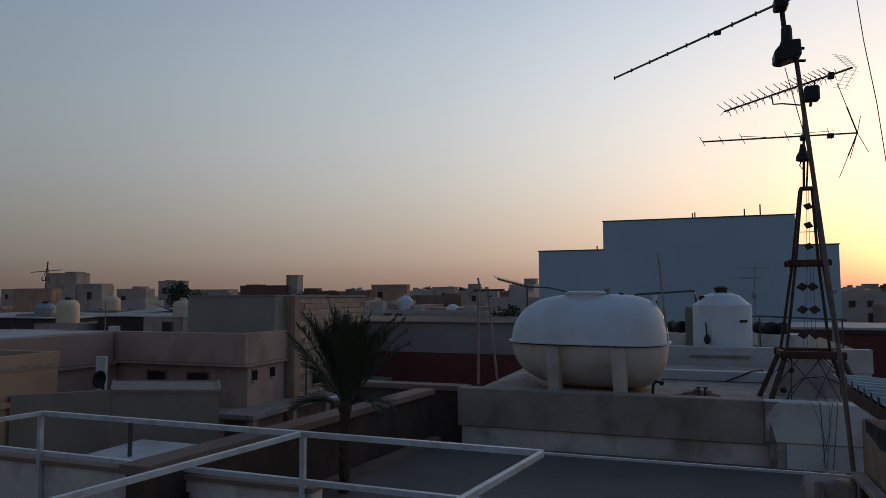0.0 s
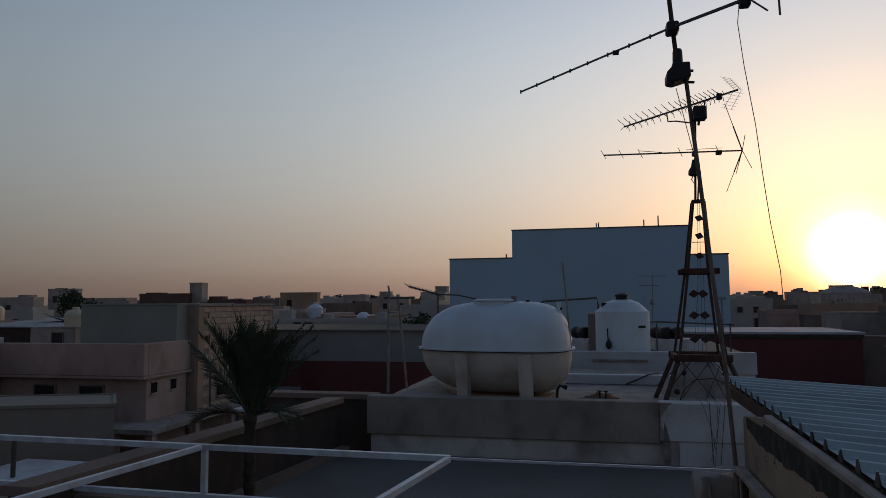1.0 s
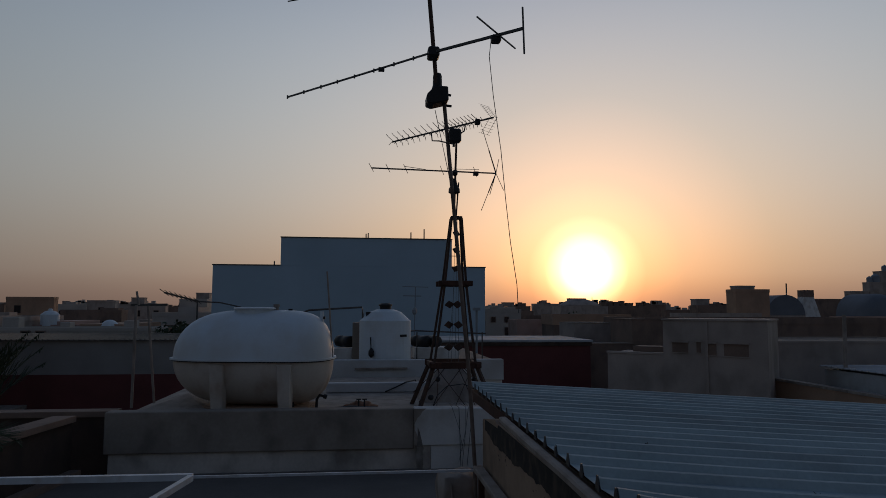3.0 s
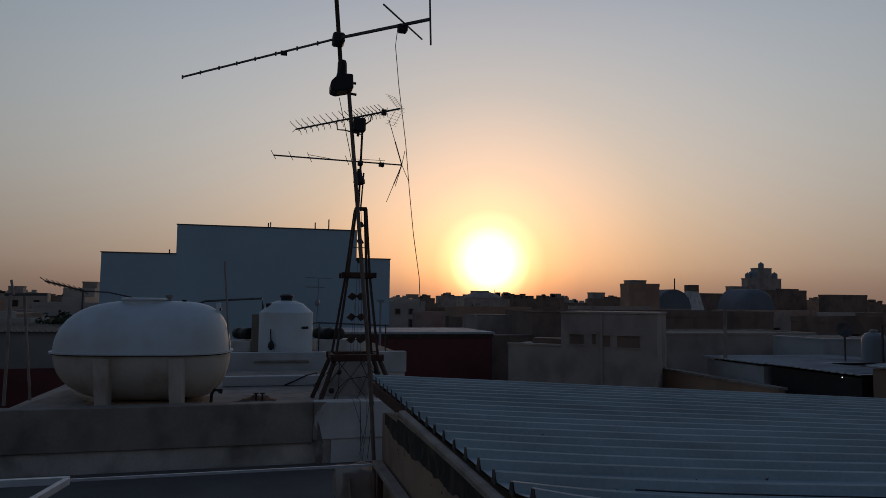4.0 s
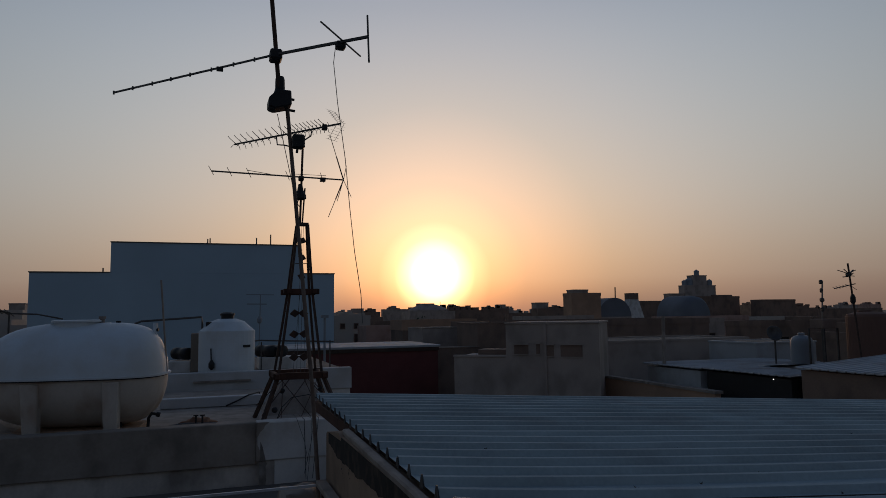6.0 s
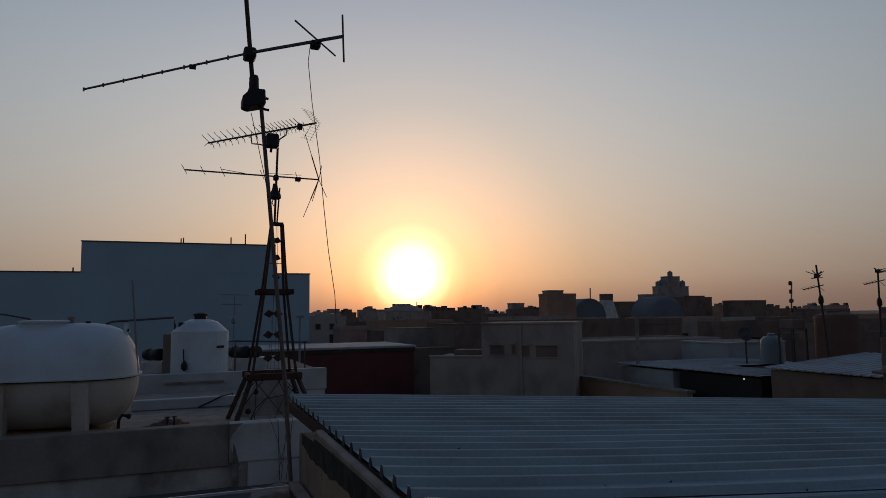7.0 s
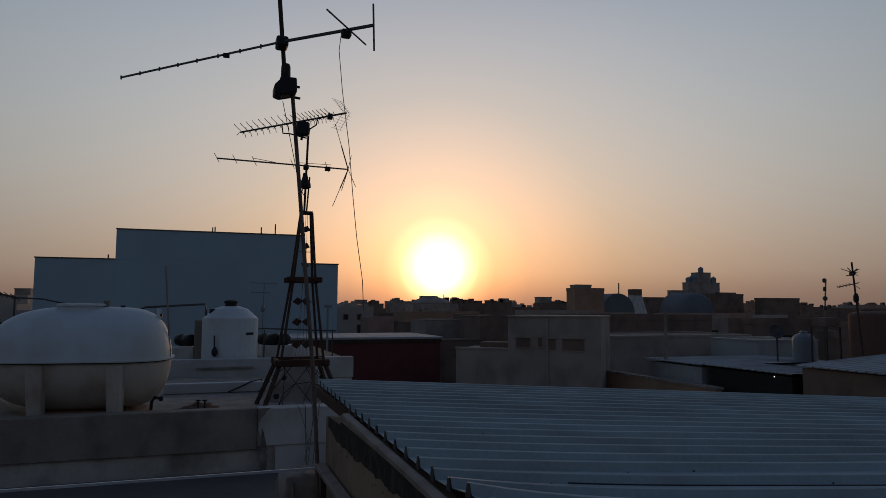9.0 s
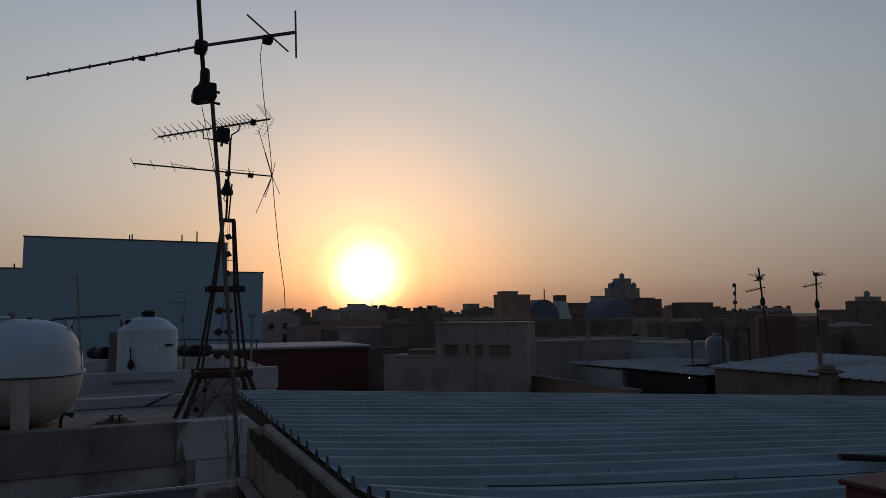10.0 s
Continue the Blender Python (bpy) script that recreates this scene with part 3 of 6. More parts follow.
for sx, sy in ((-1, -1), (1, -1), (1, 1), (-1, 1)):
    lo, mid, knee, hi = [(mid_at(z) + sx * ring_at(z), TY + sy * ring_at(z), z) for z in (7.36, 8.1, 9.33, 10.4)]
    part("foot_leg", bar(lo, mid, 0.05), RUST, tw)
    part("leg", rope([mid, knee, hi], 0.036, sides=4), RUST, tw)
    part("cross_brace", bar((lo[0] + (0.02 if sx < 0 else -0.02), lo[1], 7.55), (TX + sx * 0.12, TY + sy * 0.2, 8.05), 0.014, sides=5), RUST, tw)
for z, h, reach in ((8.07, 0.10, 0.405), (9.34, 0.085, 0.272)):
    w, cx = ring_at(z) + 0.02, mid_at(z)
    fr = part("timber_frame", box(cx - reach, cx + reach, TY - w - 0.04, TY - w + 0.04, z - h / 2, z + h / 2, bevel=0.008), OLD_WOOD, tw)
    part("beam", box(cx - reach, cx + reach, TY + w - 0.04, TY + w + 0.04, z - h / 2, z + h / 2, bevel=0.008), OLD_WOOD, fr)
    for sx in (-1, 1):
        part("beam", box(cx + sx * w - 0.035, cx + sx * w + 0.035, TY - w - 0.09, TY + w + 0.09, z - h / 2 + 0.01, z + h / 2 - 0.012, bevel=0.008), OLD_WOOD, fr)
for a, c, k in ((-0.42, 0.12, 0.012), (-0.30, -0.25, 0.012), (0.34, 0.05, 0.012), (0.22, -0.3, 0.012), (-0.05, 0.28, 0.010)):
    part("stay_rod", bar((TX + a, TY - 0.45, 7.37), (TX + c, TY - 0.25, 8.04), k, sides=5), RUST, tw)
for x, y, z, r in ((2.06, 10.42, 7.86, 0.036), (1.95, 10.28, 7.60, 0.04), (2.64, 10.42, 7.86, 0.034), (2.76, 10.30, 7.62, 0.034)):
    own = bmesh.new()
    bmesh.ops.create_icosphere(own, subdivisions=2, radius=r, matrix=Matrix.Translation((x, y, z)))
    for v in own.verts:
        v.co += (v.co - Vector((x, y, z))) * 0.7 * noise.noise(v.co * 19)
    part("wire_knot", own, BLACK, tw, "dark knot of tied wire")
own = bmesh.new()
for dx, dy in ((-1, 0), (1, 0), (0, -1), (0, 1)):
    cx = mid_at(10.41)
    box(cx + dx * 0.075 - (0.015 if dx else 0.09), cx + dx * 0.075 + (0.015 if dx else 0.09), TY + dy * 0.075 - (0.015 if dy else 0.06), TY + dy * 0.075 + (0.015 if dy else 0.06), 10.39, 10.43, own)
part("cap", own, RUST, tw)
for dx in (-0.14, -0.05, 0.05, 0.14):
    f = 1.0 if abs(dx) > 0.1 else 0.7
    part("wire", bar((TX + dx * 0.6, TY - 0.1, 8.1), (mid_at(10.4) + dx * 0.25, TY - 0.06, 10.4 if f < 1 else 9.33), 0.006, sides=5), CABLE, tw)
for z, xs in ((8.335, (2.264, 2.414)), (8.685, (2.264, 2.416)), (9.006, (2.272, 2.401)), (9.576, (2.371,)), (9.874, (2.379,)), (10.142, (2.383,))):
    for px in xs:
        own = bmesh.new()
        s = 0.08 if len(xs) > 1 else 0.068
        tilt = -0.35 if len(xs) == 1 else (0.12 if px < 2.3 else -0.1)
        q = [own.verts.new((px + (a * math.cos(tilt) - b * 0.8 * math.sin(tilt)) * s, TY - 0.10 + c, z + (b * 0.8 * math.cos(tilt) + a * math.sin(tilt)) * s)) for c in (-0.02, 0.02) for a, b in ((-1, 0), (0, -1), (1, 0), (0, 1))]
        own.faces.new(q[:4])
        own.faces.new(q[4:][::-1])
        for i in range(4):
            own.faces.new((q[i], q[4 + i], q[4 + (i + 1) % 4], q[(i + 1) % 4]))
        bmesh.ops.recalc_face_normals(own, faces=own.faces[:])
        bmesh.ops.bevel(own, geom=own.edges[:], offset=0.006, segments=1, affect="EDGES")
        part("plate", own, RUST, tw, "dark diamond-shaped block")
part("spreader", bar((2.27, TY - 0.1, 9.78), (2.47, TY - 0.1, 9.78), 0.012, sides=5), RUST, tw)
part("pole", bar((TX + 0.02, TY, 10.40), (TX + 0.06, TY, 11.72), 0.036, sides=10), RUST, tw)
part("side_pole", bar((TX + 0.06, TY + 0.03, 10.42), (TX + 0.10, TY + 0.03, 11.0), 0.026, sides=8), RUST, tw)
part("rotor", lathe([(0.06, 10.80), (0.095, 10.82), (0.09, 10.88), (0.05, 10.95), (0.032, 11.05)], (TX + 0.02, TY - 0.03, 0), sides=12), BLACK, tw)
part("hook", rope([(TX - 0.01, TY - 0.05, 10.80), (TX - 0.03, TY - 0.05, 10.74), (TX, TY - 0.05, 10.69), (TX + 0.02, TY - 0.05, 10.74)], 0.018), BLACK, tw)
part("clamp", box(TX - 0.005, TX + 0.075, TY - 0.05, TY + 0.05, 11.11, 11.19, bevel=0.012), BLACK, tw)
mound = thing("cover", (2.45, 11.7, 7.36), "pale cement-washed ridge behind the mast feet", "roof")
own = bmesh.new()
q = [own.verts.new(p) for p in ((1.9, 11.5, 7.362), (3.0, 11.5, 7.362), (3.0, 12.4, 7.362), (1.9, 12.4, 7.362), (2.25, 11.9, 7.92), (2.65, 11.9, 7.92))]
for f in ((0, 1, 5, 4), (1, 2, 5), (2, 3, 4, 5), (3, 0, 4), (3, 2, 1, 0)):
    own.faces.new([q[i] for i in f])
part("ridge", own, COPING, mound)
hose = thing("cable", (2.4, 10.4, 7.36), "dark cable looped between the mast feet", "cable")
part("loop", rope([(1.95, 10.35, 7.37), (2.05, 10.35, 7.62), (2.2, 10.35, 7.76), (2.45, 10.36, 7.79), (2.65, 10.37, 7.70), (2.9, 10.38, 7.37)], 0.014), BLACK, hose)
hose2 = thing("cable", (2.3, 9.78, 7.5), "thin cables hanging over the white parapet", "cable")
part("strand", rope([(2.28, 10.3, 7.52), (2.30, 9.76, 7.52), (2.33, 9.76, 6.7)], 0.012), CABLE, hose2)
for x0, x1, x2, z in ((2.22, 2.20, 2.36, 6.9), (2.36, 2.40, 2.34, 6.6), (2.46, 2.44, 2.30, 6.75)):
    part("strand", rope([(x0, 10.3, 7.52), (x1, 9.765, 7.525), ((x1 + x2) / 2 + 0.03, 9.76, 7.2), (x2, 9.76, z)], 0.007), CABLE, hose2)
part("strand", rope([(2.5, 10.3, 7.53), (2.5, 9.76, 7.53), (2.42, 9.76, 6.7)], 0.01), CABLE, hose2)
dg = thing("cable", (1.6, 13, 7.36), "black cable hanging over the low white wall", "cable")
part("strand", rope([(1.35, 12.97, 7.375), (1.55, 12.96, 7.46), (1.75, 13.0, 7.55), (1.95, 13.3, 7.56), (2.0, 13.4, 7.38)], 0.025), BLACK, dg)


# ---- aerials ----
def rod(parent, a, b, w=0.012, m=None, name="element"):
    return part(name, bar(a, b, w, sides=6), m or DARK_METAL, parent)


def along(a, b, f):
    return Vector(a).lerp(Vector(b), f)


y3 = thing("antenna", (2.36, 10.65, 11.15), "thin yagi antenna with sparse rods and a splayed reflector", "antenna")
A, B = Vector((1.01, 10.53, 11.15)), Vector((3.04, 10.69, 11.15))
part("boom", bar(A, B, 0.02), DARK_METAL, y3)
for f, w in ((0.0, 0.28), (0.13, 0.28), (0.27, 0.30), (0.56, 0.30), (0.83, 0.34)):
    p = along(A, B, f)
    rod(y3, p + Vector((-0.05, -0.1, 0.07)) * w / 0.34, p - Vector((-0.04, -0.1, 0.05)) * w / 0.34, 0.009)
rod(y3, along(A, B, 0.27) + Vector((-0.02, 0, 0.05)), along(A, B, 0.43) + Vector((0, 0, 0.012)), 0.009)
rod(y3, along(A, B, 0.6) + Vector((0, 0, 0.04)), along(A, B, 0.86) + Vector((0, 0, 0.05)), 0.008, name="feed_line")
part("dipole_box", box(2.66, 2.74, 10.62, 10.70, 11.10, 11.16), BLACK, y3)
for e in ((2.80, 10.6, 11.86), (2.78, 10.6, 10.52)):
    q = along(B, e, 0.52)
    rod(y3, B, q, 0.02)
    rod(y3, q, e, 0.011)
for e in ((3.10, 10.75, 11.40), (3.18, 10.75, 10.88), (2.92, 10.6, 10.78)):
    rod(y3, B, e, 0.011)

y2 = thing("antenna", (2.3, 10.6, 11.8), "uhf antenna with many crossed directors and a mesh reflector", "antenna")
A, B = Vector((1.37, 11.43, 11.8)), Vector((2.805, 9.68, 11.79))
part("boom", bar(A, B, 0.022), DARK_METAL, y2)
d = (B - A).normalized()
side = d.cross(Vector((0, 0, 1)))
for f in [0.02 + 0.062 * i for i in range(9)] + [0.565 + 0.034 * i for i in range(10)]:
    p = along(A, B, f)
    own = bmesh.new()
    k = 1.0 if f < 0.55 else 0.85
    for sgn in (-1, 1):
        rope([p, p + side * sgn * 0.07 * k + Vector((0, 0, 0.03 * k)), p + side * sgn * 0.11 * k + Vector((0, 0, 0.075 * k)) - d * 0.03, p + side * sgn * 0.125 * k + Vector((0, 0, 0.115 * k)) - d * 0.06], 0.010, own, sides=5)
        rope([p, p + side * sgn * 0.06 * k - Vector((0, 0, 0.025 * k)), p + side * sgn * 0.10 * k - Vector((0, 0, 0.075 * k)) - d * 0.02], 0.010, own, sides=5)
    part("director", own, DARK_METAL, y2)
part("dipole_box", bar(along(A, B, 0.86) - Vector((0, 0, 0.05)), along(A, B, 0.86) + Vector((0, 0, 0.03)), 0.07), BLACK, y2)
refl = bmesh.new()
for s in (-1, 1):
    for i in range(6):
        k = i / 5
        o = B + Vector((0, 0, s * (0.03 + 0.19 * k))) - d * (0.02 + 0.16 * k)
        bar(o - side * 0.13, o + side * 0.13, 0.0028, refl, sides=4)
    for k in (-0.07, 0.07):
        bar(B + side * k, B + side * k + Vector((0, 0, s * 0.22)) - d * 0.18, 0.004, refl, sides=4)
part("reflector", refl, DARK_METAL, y2, "fine wire mesh reflector")
part("bracket", rope([along(A, B, 0.42), along(A, B, 0.43) - Vector((0, 0, 0.14)), along(A, B, 0.5) - Vector((0, 0, 0.17)), (TX + 0.03, TY - 0.02, 11.62)], 0.022), DARK_METAL, y2)
part("bracket", rope([along(A, B, 0.75), along(A, B, 0.74) - Vector((0, 0, 0.10)), along(A, B, 0.68) - Vector((0, 0, 0.15)), (TX + 0.06, TY - 0.02, 11.64)], 0.022), DARK_METAL, y2)

# tall pole beside the metal roof
ml = thing("antenna_pole", (1.8, 5.2, 6.65), "tall rusty steel pole with a dark rotator box", "pole")
part("lower_tube", rope([(1.80, 5.2, 6.655), (1.775, 5.2, 7.7), (1.73, 5.2, 8.4), (1.66, 5.2, 9.13), (1.58, 5.2, 10.0), (1.525, 5.2, 10.58)], 0.031, sides=12), OLD_STEEL, ml)
part("upper_tube", bar((1.465, 5.16, 10.62), (1.36, 5.08, 11.75), 0.034, sides=12), RUST, ml)
own = bmesh.new()
q = [[own.verts.new((x, y, z)) for x, z in ((1.375, 10.565), (1.42, 10.55), (1.55, 10.585), (1.545, 10.70), (1.44, 10.70), (1.375, 10.63))] for y in (5.10, 5.26)]
own.faces.new(q[0])
own.faces.new(q[1][::-1])
for i in range(6):
    own.faces.new((q[0][i], q[1][i], q[1][(i + 1) % 6], q[0][(i + 1) % 6]))
bmesh.ops.recalc_face_normals(own, faces=own.faces[:])
bmesh.ops.bevel(own, geom=own.edges[:], offset=0.008, segments=1, affect="EDGES")
rt = part("rotator", own, BLACK, ml, "dark rotator housing")
part("cap", lathe([(0.05, 10.68), (0.038, 10.72), (0.036, 10.80), (0.03, 10.82)], (1.465, 5.17, 0), sides=12), BLACK, rt)
part("bolt", bar((1.54, 5.2, 10.57), (1.585, 5.2, 10.565), 0.016), BLACK, rt)
part("bolt", bar((1.54, 5.2, 10.66), (1.58, 5.2, 10.655), 0.016), BLACK, rt)
ab = part("amplifier_box", box(1.56, 1.655, 5.12, 5.19, 10.255, 10.365, bevel=0.012), BLACK, ml, "dark mast amplifier box")
part("cable_gland", bar((1.60, 5.15, 10.257), (1.595, 5.15, 10.22), 0.02, sides=8), BLACK, ab)
part("foot_plate", box(1.72, 1.90, 5.1, 5.3, 6.655, 6.70), RUST, ml)
y1 = thing("antenna", (1.42, 5.05, 10.93), "long-boom antenna with a bare boom and one crossed dipole", "antenna")
A, C, B = Vector((0.17, 6.19, 10.895)), Vector((1.42, 5.03, 10.945)), Vector((1.985, 4.38, 10.895))
part("boom", bar(A, C, 0.013), DARK_METAL, y1)
part("boom", bar(C, B, 0.018), DARK_METAL, y1)
part("clamp", box(1.375, 1.465, 5.0, 5.13, 10.905, 10.985, bevel=0.012), BLACK, y1)
d = (B - A).normalized()
side = d.cross(Vector((0, 0, 1)))
for f in (0.0, 0.13, 0.26, 0.38, 0.50, 0.63, 0.76, 0.88):
    p = along(A, C, f)
    rod(y1, p - Vector((0, 0, 0.016)), p + Vector((0, 0, 0.016)), 0.016, name="insulator")
part("tuner", box(*sorted((along(A, C, 0.66).x, along(A, C, 0.70).x)), *sorted((along(A, C, 0.66).y, along(A, C, 0.70).y)), 10.905, 10.93), BLACK, y1)
rod(y1, (1.64, 4.29, 10.92), (2.02, 4.79, 10.91), 0.013)
part("dipole_box", box(1.795, 1.865, 4.555, 4.625, 10.865, 10.92, bevel=0.01), BLACK, y1)
rod(y1, B - Vector((-0.005, 0, 0.185)), B + Vector((-0.005, 0, 0.155)), 0.014)
lc = thing("cable", (1.8, 4.58, 10.85), "pale loose cable hanging from the dipole", "cable")
part("strand", rope([(1.79, 4.58, 10.86), (1.775, 4.56, 10.75), (1.80, 4.54, 10.45), (1.85, 4.52, 10.05), (1.88, 4.51, 9.7), (1.91, 4.5, 9.4), (1.955, 4.5, 9.1), (1.965, 4.5, 8.9)], 0.0055), CABLE, lc)
lc2 = thing("cable", (1.45, 5.2, 10.5), "thin cable running down from the rotator", "cable")
part("strand", rope([(1.45, 5.2, 10.53), (1.50, 5.2, 10.3), (1.56, 5.2, 10.02), (1.60, 5.2, 9.8)], 0.006), CABLE, lc2)
y0 = thing("antenna", (1.39, 5.3, 11.62), "upper antenna with a thin boom at the top of the pole", "antenna")
part("boom", bar((0.95, 5.50, 11.66), (1.89, 5.10, 11.66), 0.022), DARK_METAL, y0)
part("clamp", box(1.33, 1.43, 5.14, 5.34, 11.60, 11.70), BLACK, y0)
rod(y0, (0.20, 5.77, 11.63), (1.0, 5.48, 11.68), 0.012)
rod(y0, (1.86, 4.9, 11.66), (1.90, 5.3, 11.66), 0.012)

# ---- ribbed metal roof ----
roofw = thing("shed", (6, 3, 6.65), "low shed with a stained beige wall and ribbed metal roof", "shed")
own = bmesh.new()
edge = [(5.22, 6.655), (5.22, 8.055), (5.19, 8.075), (4.72, 8.14), (4.66, 8.118), (4.60, 8.128), (-5.8, 8.128), (-5.8, 6.655)]
q = [[own.verts.new((x, y, z)) for y, z in edge] for x in (1.84, 1.95)]
own.faces.new(q[0])
own.faces.new(q[1][::-1])
for j in range(len(edge)):
    k = (j + 1) % len(edge)
    own.faces.new((q[0][j], q[1][j], q[1][k], q[0][k]))
bmesh.ops.recalc_face_normals(own, faces=own.faces[:])
part("wall", own, STAINED, roofw, "beige wall with black damp stains")
part("wall", box(2.045, 12.3, 6.0, 6.2, 6.655, 7.45), CEMENT, roofw)
# beam toned dark so that its colour gives the shade of the gap
part("edge_beam", box(1.955, 2.03, -5.8, 6.55, 8.05, 8.15, bevel=0.008), OLD_WOOD, roofw)


def edge_x(y):
    """Where the roof sheets begin: their edge runs a little askew to the wall."""
    return 1.878 + 0.024 * (y - 2.6)


own = bmesh.new()
prev = None
for i in range(70):
    y = 4.70 - i * 0.15
    g = 0.006 * noise.noise(Vector((y * 3, 1.7, 0))) + 0.004 * noise.noise(Vector((y * 11, 4.2, 0)))
    x0, x1 = edge_x(y) - 0.062 + g, edge_x(y) - 0.018
    ring = [own.verts.new(p) for p in ((x0, y, 8.131), (x0 - 0.002, y, 8.157), (x0 + 0.008, y, 8.166 + g), (x1, y, 8.166), (x1, y, 8.131))]
    if prev:
        for j in range(5):
            own.faces.new((prev[j], ring[j], ring[(j + 1) % 5], prev[(j + 1) % 5]))
    else:
        own.faces.new(ring)
    prev = ring
bmesh.ops.recalc_face_normals(own, faces=own.faces[:])
part("capping", own, COPING, roofw, "pale dusty cement capping")


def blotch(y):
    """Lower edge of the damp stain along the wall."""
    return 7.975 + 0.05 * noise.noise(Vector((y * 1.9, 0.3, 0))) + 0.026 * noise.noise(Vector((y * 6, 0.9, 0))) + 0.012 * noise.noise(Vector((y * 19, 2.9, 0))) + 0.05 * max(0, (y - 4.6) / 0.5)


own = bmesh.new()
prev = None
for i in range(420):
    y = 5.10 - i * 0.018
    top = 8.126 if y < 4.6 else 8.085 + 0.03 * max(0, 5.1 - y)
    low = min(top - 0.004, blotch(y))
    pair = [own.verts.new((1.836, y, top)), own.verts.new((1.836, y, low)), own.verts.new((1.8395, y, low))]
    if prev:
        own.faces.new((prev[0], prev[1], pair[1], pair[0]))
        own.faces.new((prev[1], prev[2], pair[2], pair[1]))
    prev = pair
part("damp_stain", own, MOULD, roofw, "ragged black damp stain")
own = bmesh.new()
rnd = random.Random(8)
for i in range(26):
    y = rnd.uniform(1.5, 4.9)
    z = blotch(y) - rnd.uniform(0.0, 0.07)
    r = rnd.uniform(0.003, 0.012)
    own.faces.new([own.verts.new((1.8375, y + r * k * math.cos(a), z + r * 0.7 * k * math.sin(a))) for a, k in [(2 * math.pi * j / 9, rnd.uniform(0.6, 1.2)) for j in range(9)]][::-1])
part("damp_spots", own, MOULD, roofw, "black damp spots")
PITCH = 0.228


def roof_z(x, y):
    """Height of the sheets' flats: a fall towards +x, bent near the terrace to fit the camera's view."""
    a = 0.042 + 0.033 * min(1.0, max(0.0, (2.9 - y) / 0.45)) * min(1.0, max(0.0, (y - 1.5) / 0.6)) if y < 3.2 else 0.042 * max(0.0, (5.5 - y) / 2.3)
    curl = 0.044 * min(1.0, max(0.0, (2.55 - y) / 0.33)) * math.exp(-max(0.0, x - 1.88) / 0.45)
    return 8.188 - 0.0625 * (x - 1.87) - a * (1 - math.exp(-max(0.0, x - 1.87) / 0.9)) + curl


def sheet(y0, ribs, lift):
    own = bmesh.new()
    prof = []
    for i in range(ribs):
        y = y0 + i * PITCH
        prof += [(y, 0.0), (y + PITCH - 0.068, 0.0), (y + PITCH - 0.048, 0.037), (y + PITCH - 0.026, 0.040), (y + PITCH - 0.006, 0.0)]
    prof += [(y0 + ribs * PITCH + 0.02, 0.0)]
    rows = []
    for k in range(29):
        f = (k / 28) ** 1.6
        row = []
        for a, b in prof:
            x = edge_x(a) + (12.6 - edge_x(a)) * f
            z = roof_z(x, a) + lift + b + 0.003 * noise.noise(Vector((x * 1.3, a * 2.1, 3.0)))
            row.append((own.verts.new((x, a, z)), own.verts.new((x, a, z - 0.002))))
        rows.append(row)
    for p, q in zip(rows, rows[1:]):
        for i in range(len(prof) - 1):
            own.faces.new((p[i][0], q[i][0], q[i + 1][0], p[i + 1][0]))
            own.faces.new((p[i + 1][1], q[i + 1][1], q[i][1], p[i][1]))
    for r in (rows[0], rows[-1]):
        for i in range(len(prof) - 1):
            own.faces.new((r[i][0], r[i + 1][0], r[i + 1][1], r[i][1]))
    return own


RIB_FIRST = 2.45 - PITCH + 0.0375
for i in range(-9, 5):
    part("roof_sheet", sheet(RIB_FIRST + i * 4 * PITCH, 4 if i < 4 else 3, 0.0025 * (i % 2)), SHEET, roofw)
rnd = random.Random(17)
for i in range(54):
    y = 2.45 + PITCH * (17 - i) + rnd.uniform(-0.006, 0.006)
    x = edge_x(y) - 0.004
    up = roof_z(x, y)
    own = bmesh.new()
    w, h, lean = 0.027, rnd.uniform(0.038, 0.052), rnd.uniform(-0.008, 0.008)
    q = [own.verts.new((xx, yy, zz)) for xx in (x - 0.003, x + 0.003) for yy, zz in ((y - w, up - 0.016), (y + w, up - 0.016), (y + 0.005 + lean, up - 0.006 + h), (y - 0.005 + lean, up - 0.006 + h))]
    own.faces.new(q[:4])
    own.faces.new(q[4:][::-1])
    for j in range(4):
        own.faces.new((q[j], q[4 + j], q[4 + (j + 1) % 4], q[(j + 1) % 4]))
    bmesh.ops.recalc_face_normals(own, faces=own.faces[:])
    part("rib_end", own, DARK_METAL, roofw, "dark upturned rib end")
pipe = thing("pipe", (6.0, 2.3, 7.9), "black pipe lying on the metal roof", "pipe")
part("tube", bar((5.12, 2.746, roof_z(5.12, 2.746) + 0.061), (8.5, 1.25, roof_z(8.5, 1.25) + 0.061), 0.045, sides=12), BLACK, pipe)
rb = thing("box", (4.1, 1.1, 8.0), "dark reddish wooden box on the metal roof", "box")
part("body", box(3.53, 4.7, 0.6, 1.60, 7.98, 8.24, bevel=0.01), RED, rb)
part("lid", box(3.515, 4.715, 0.585, 1.615, 8.241, 8.262, bevel=0.006), RED, rb)


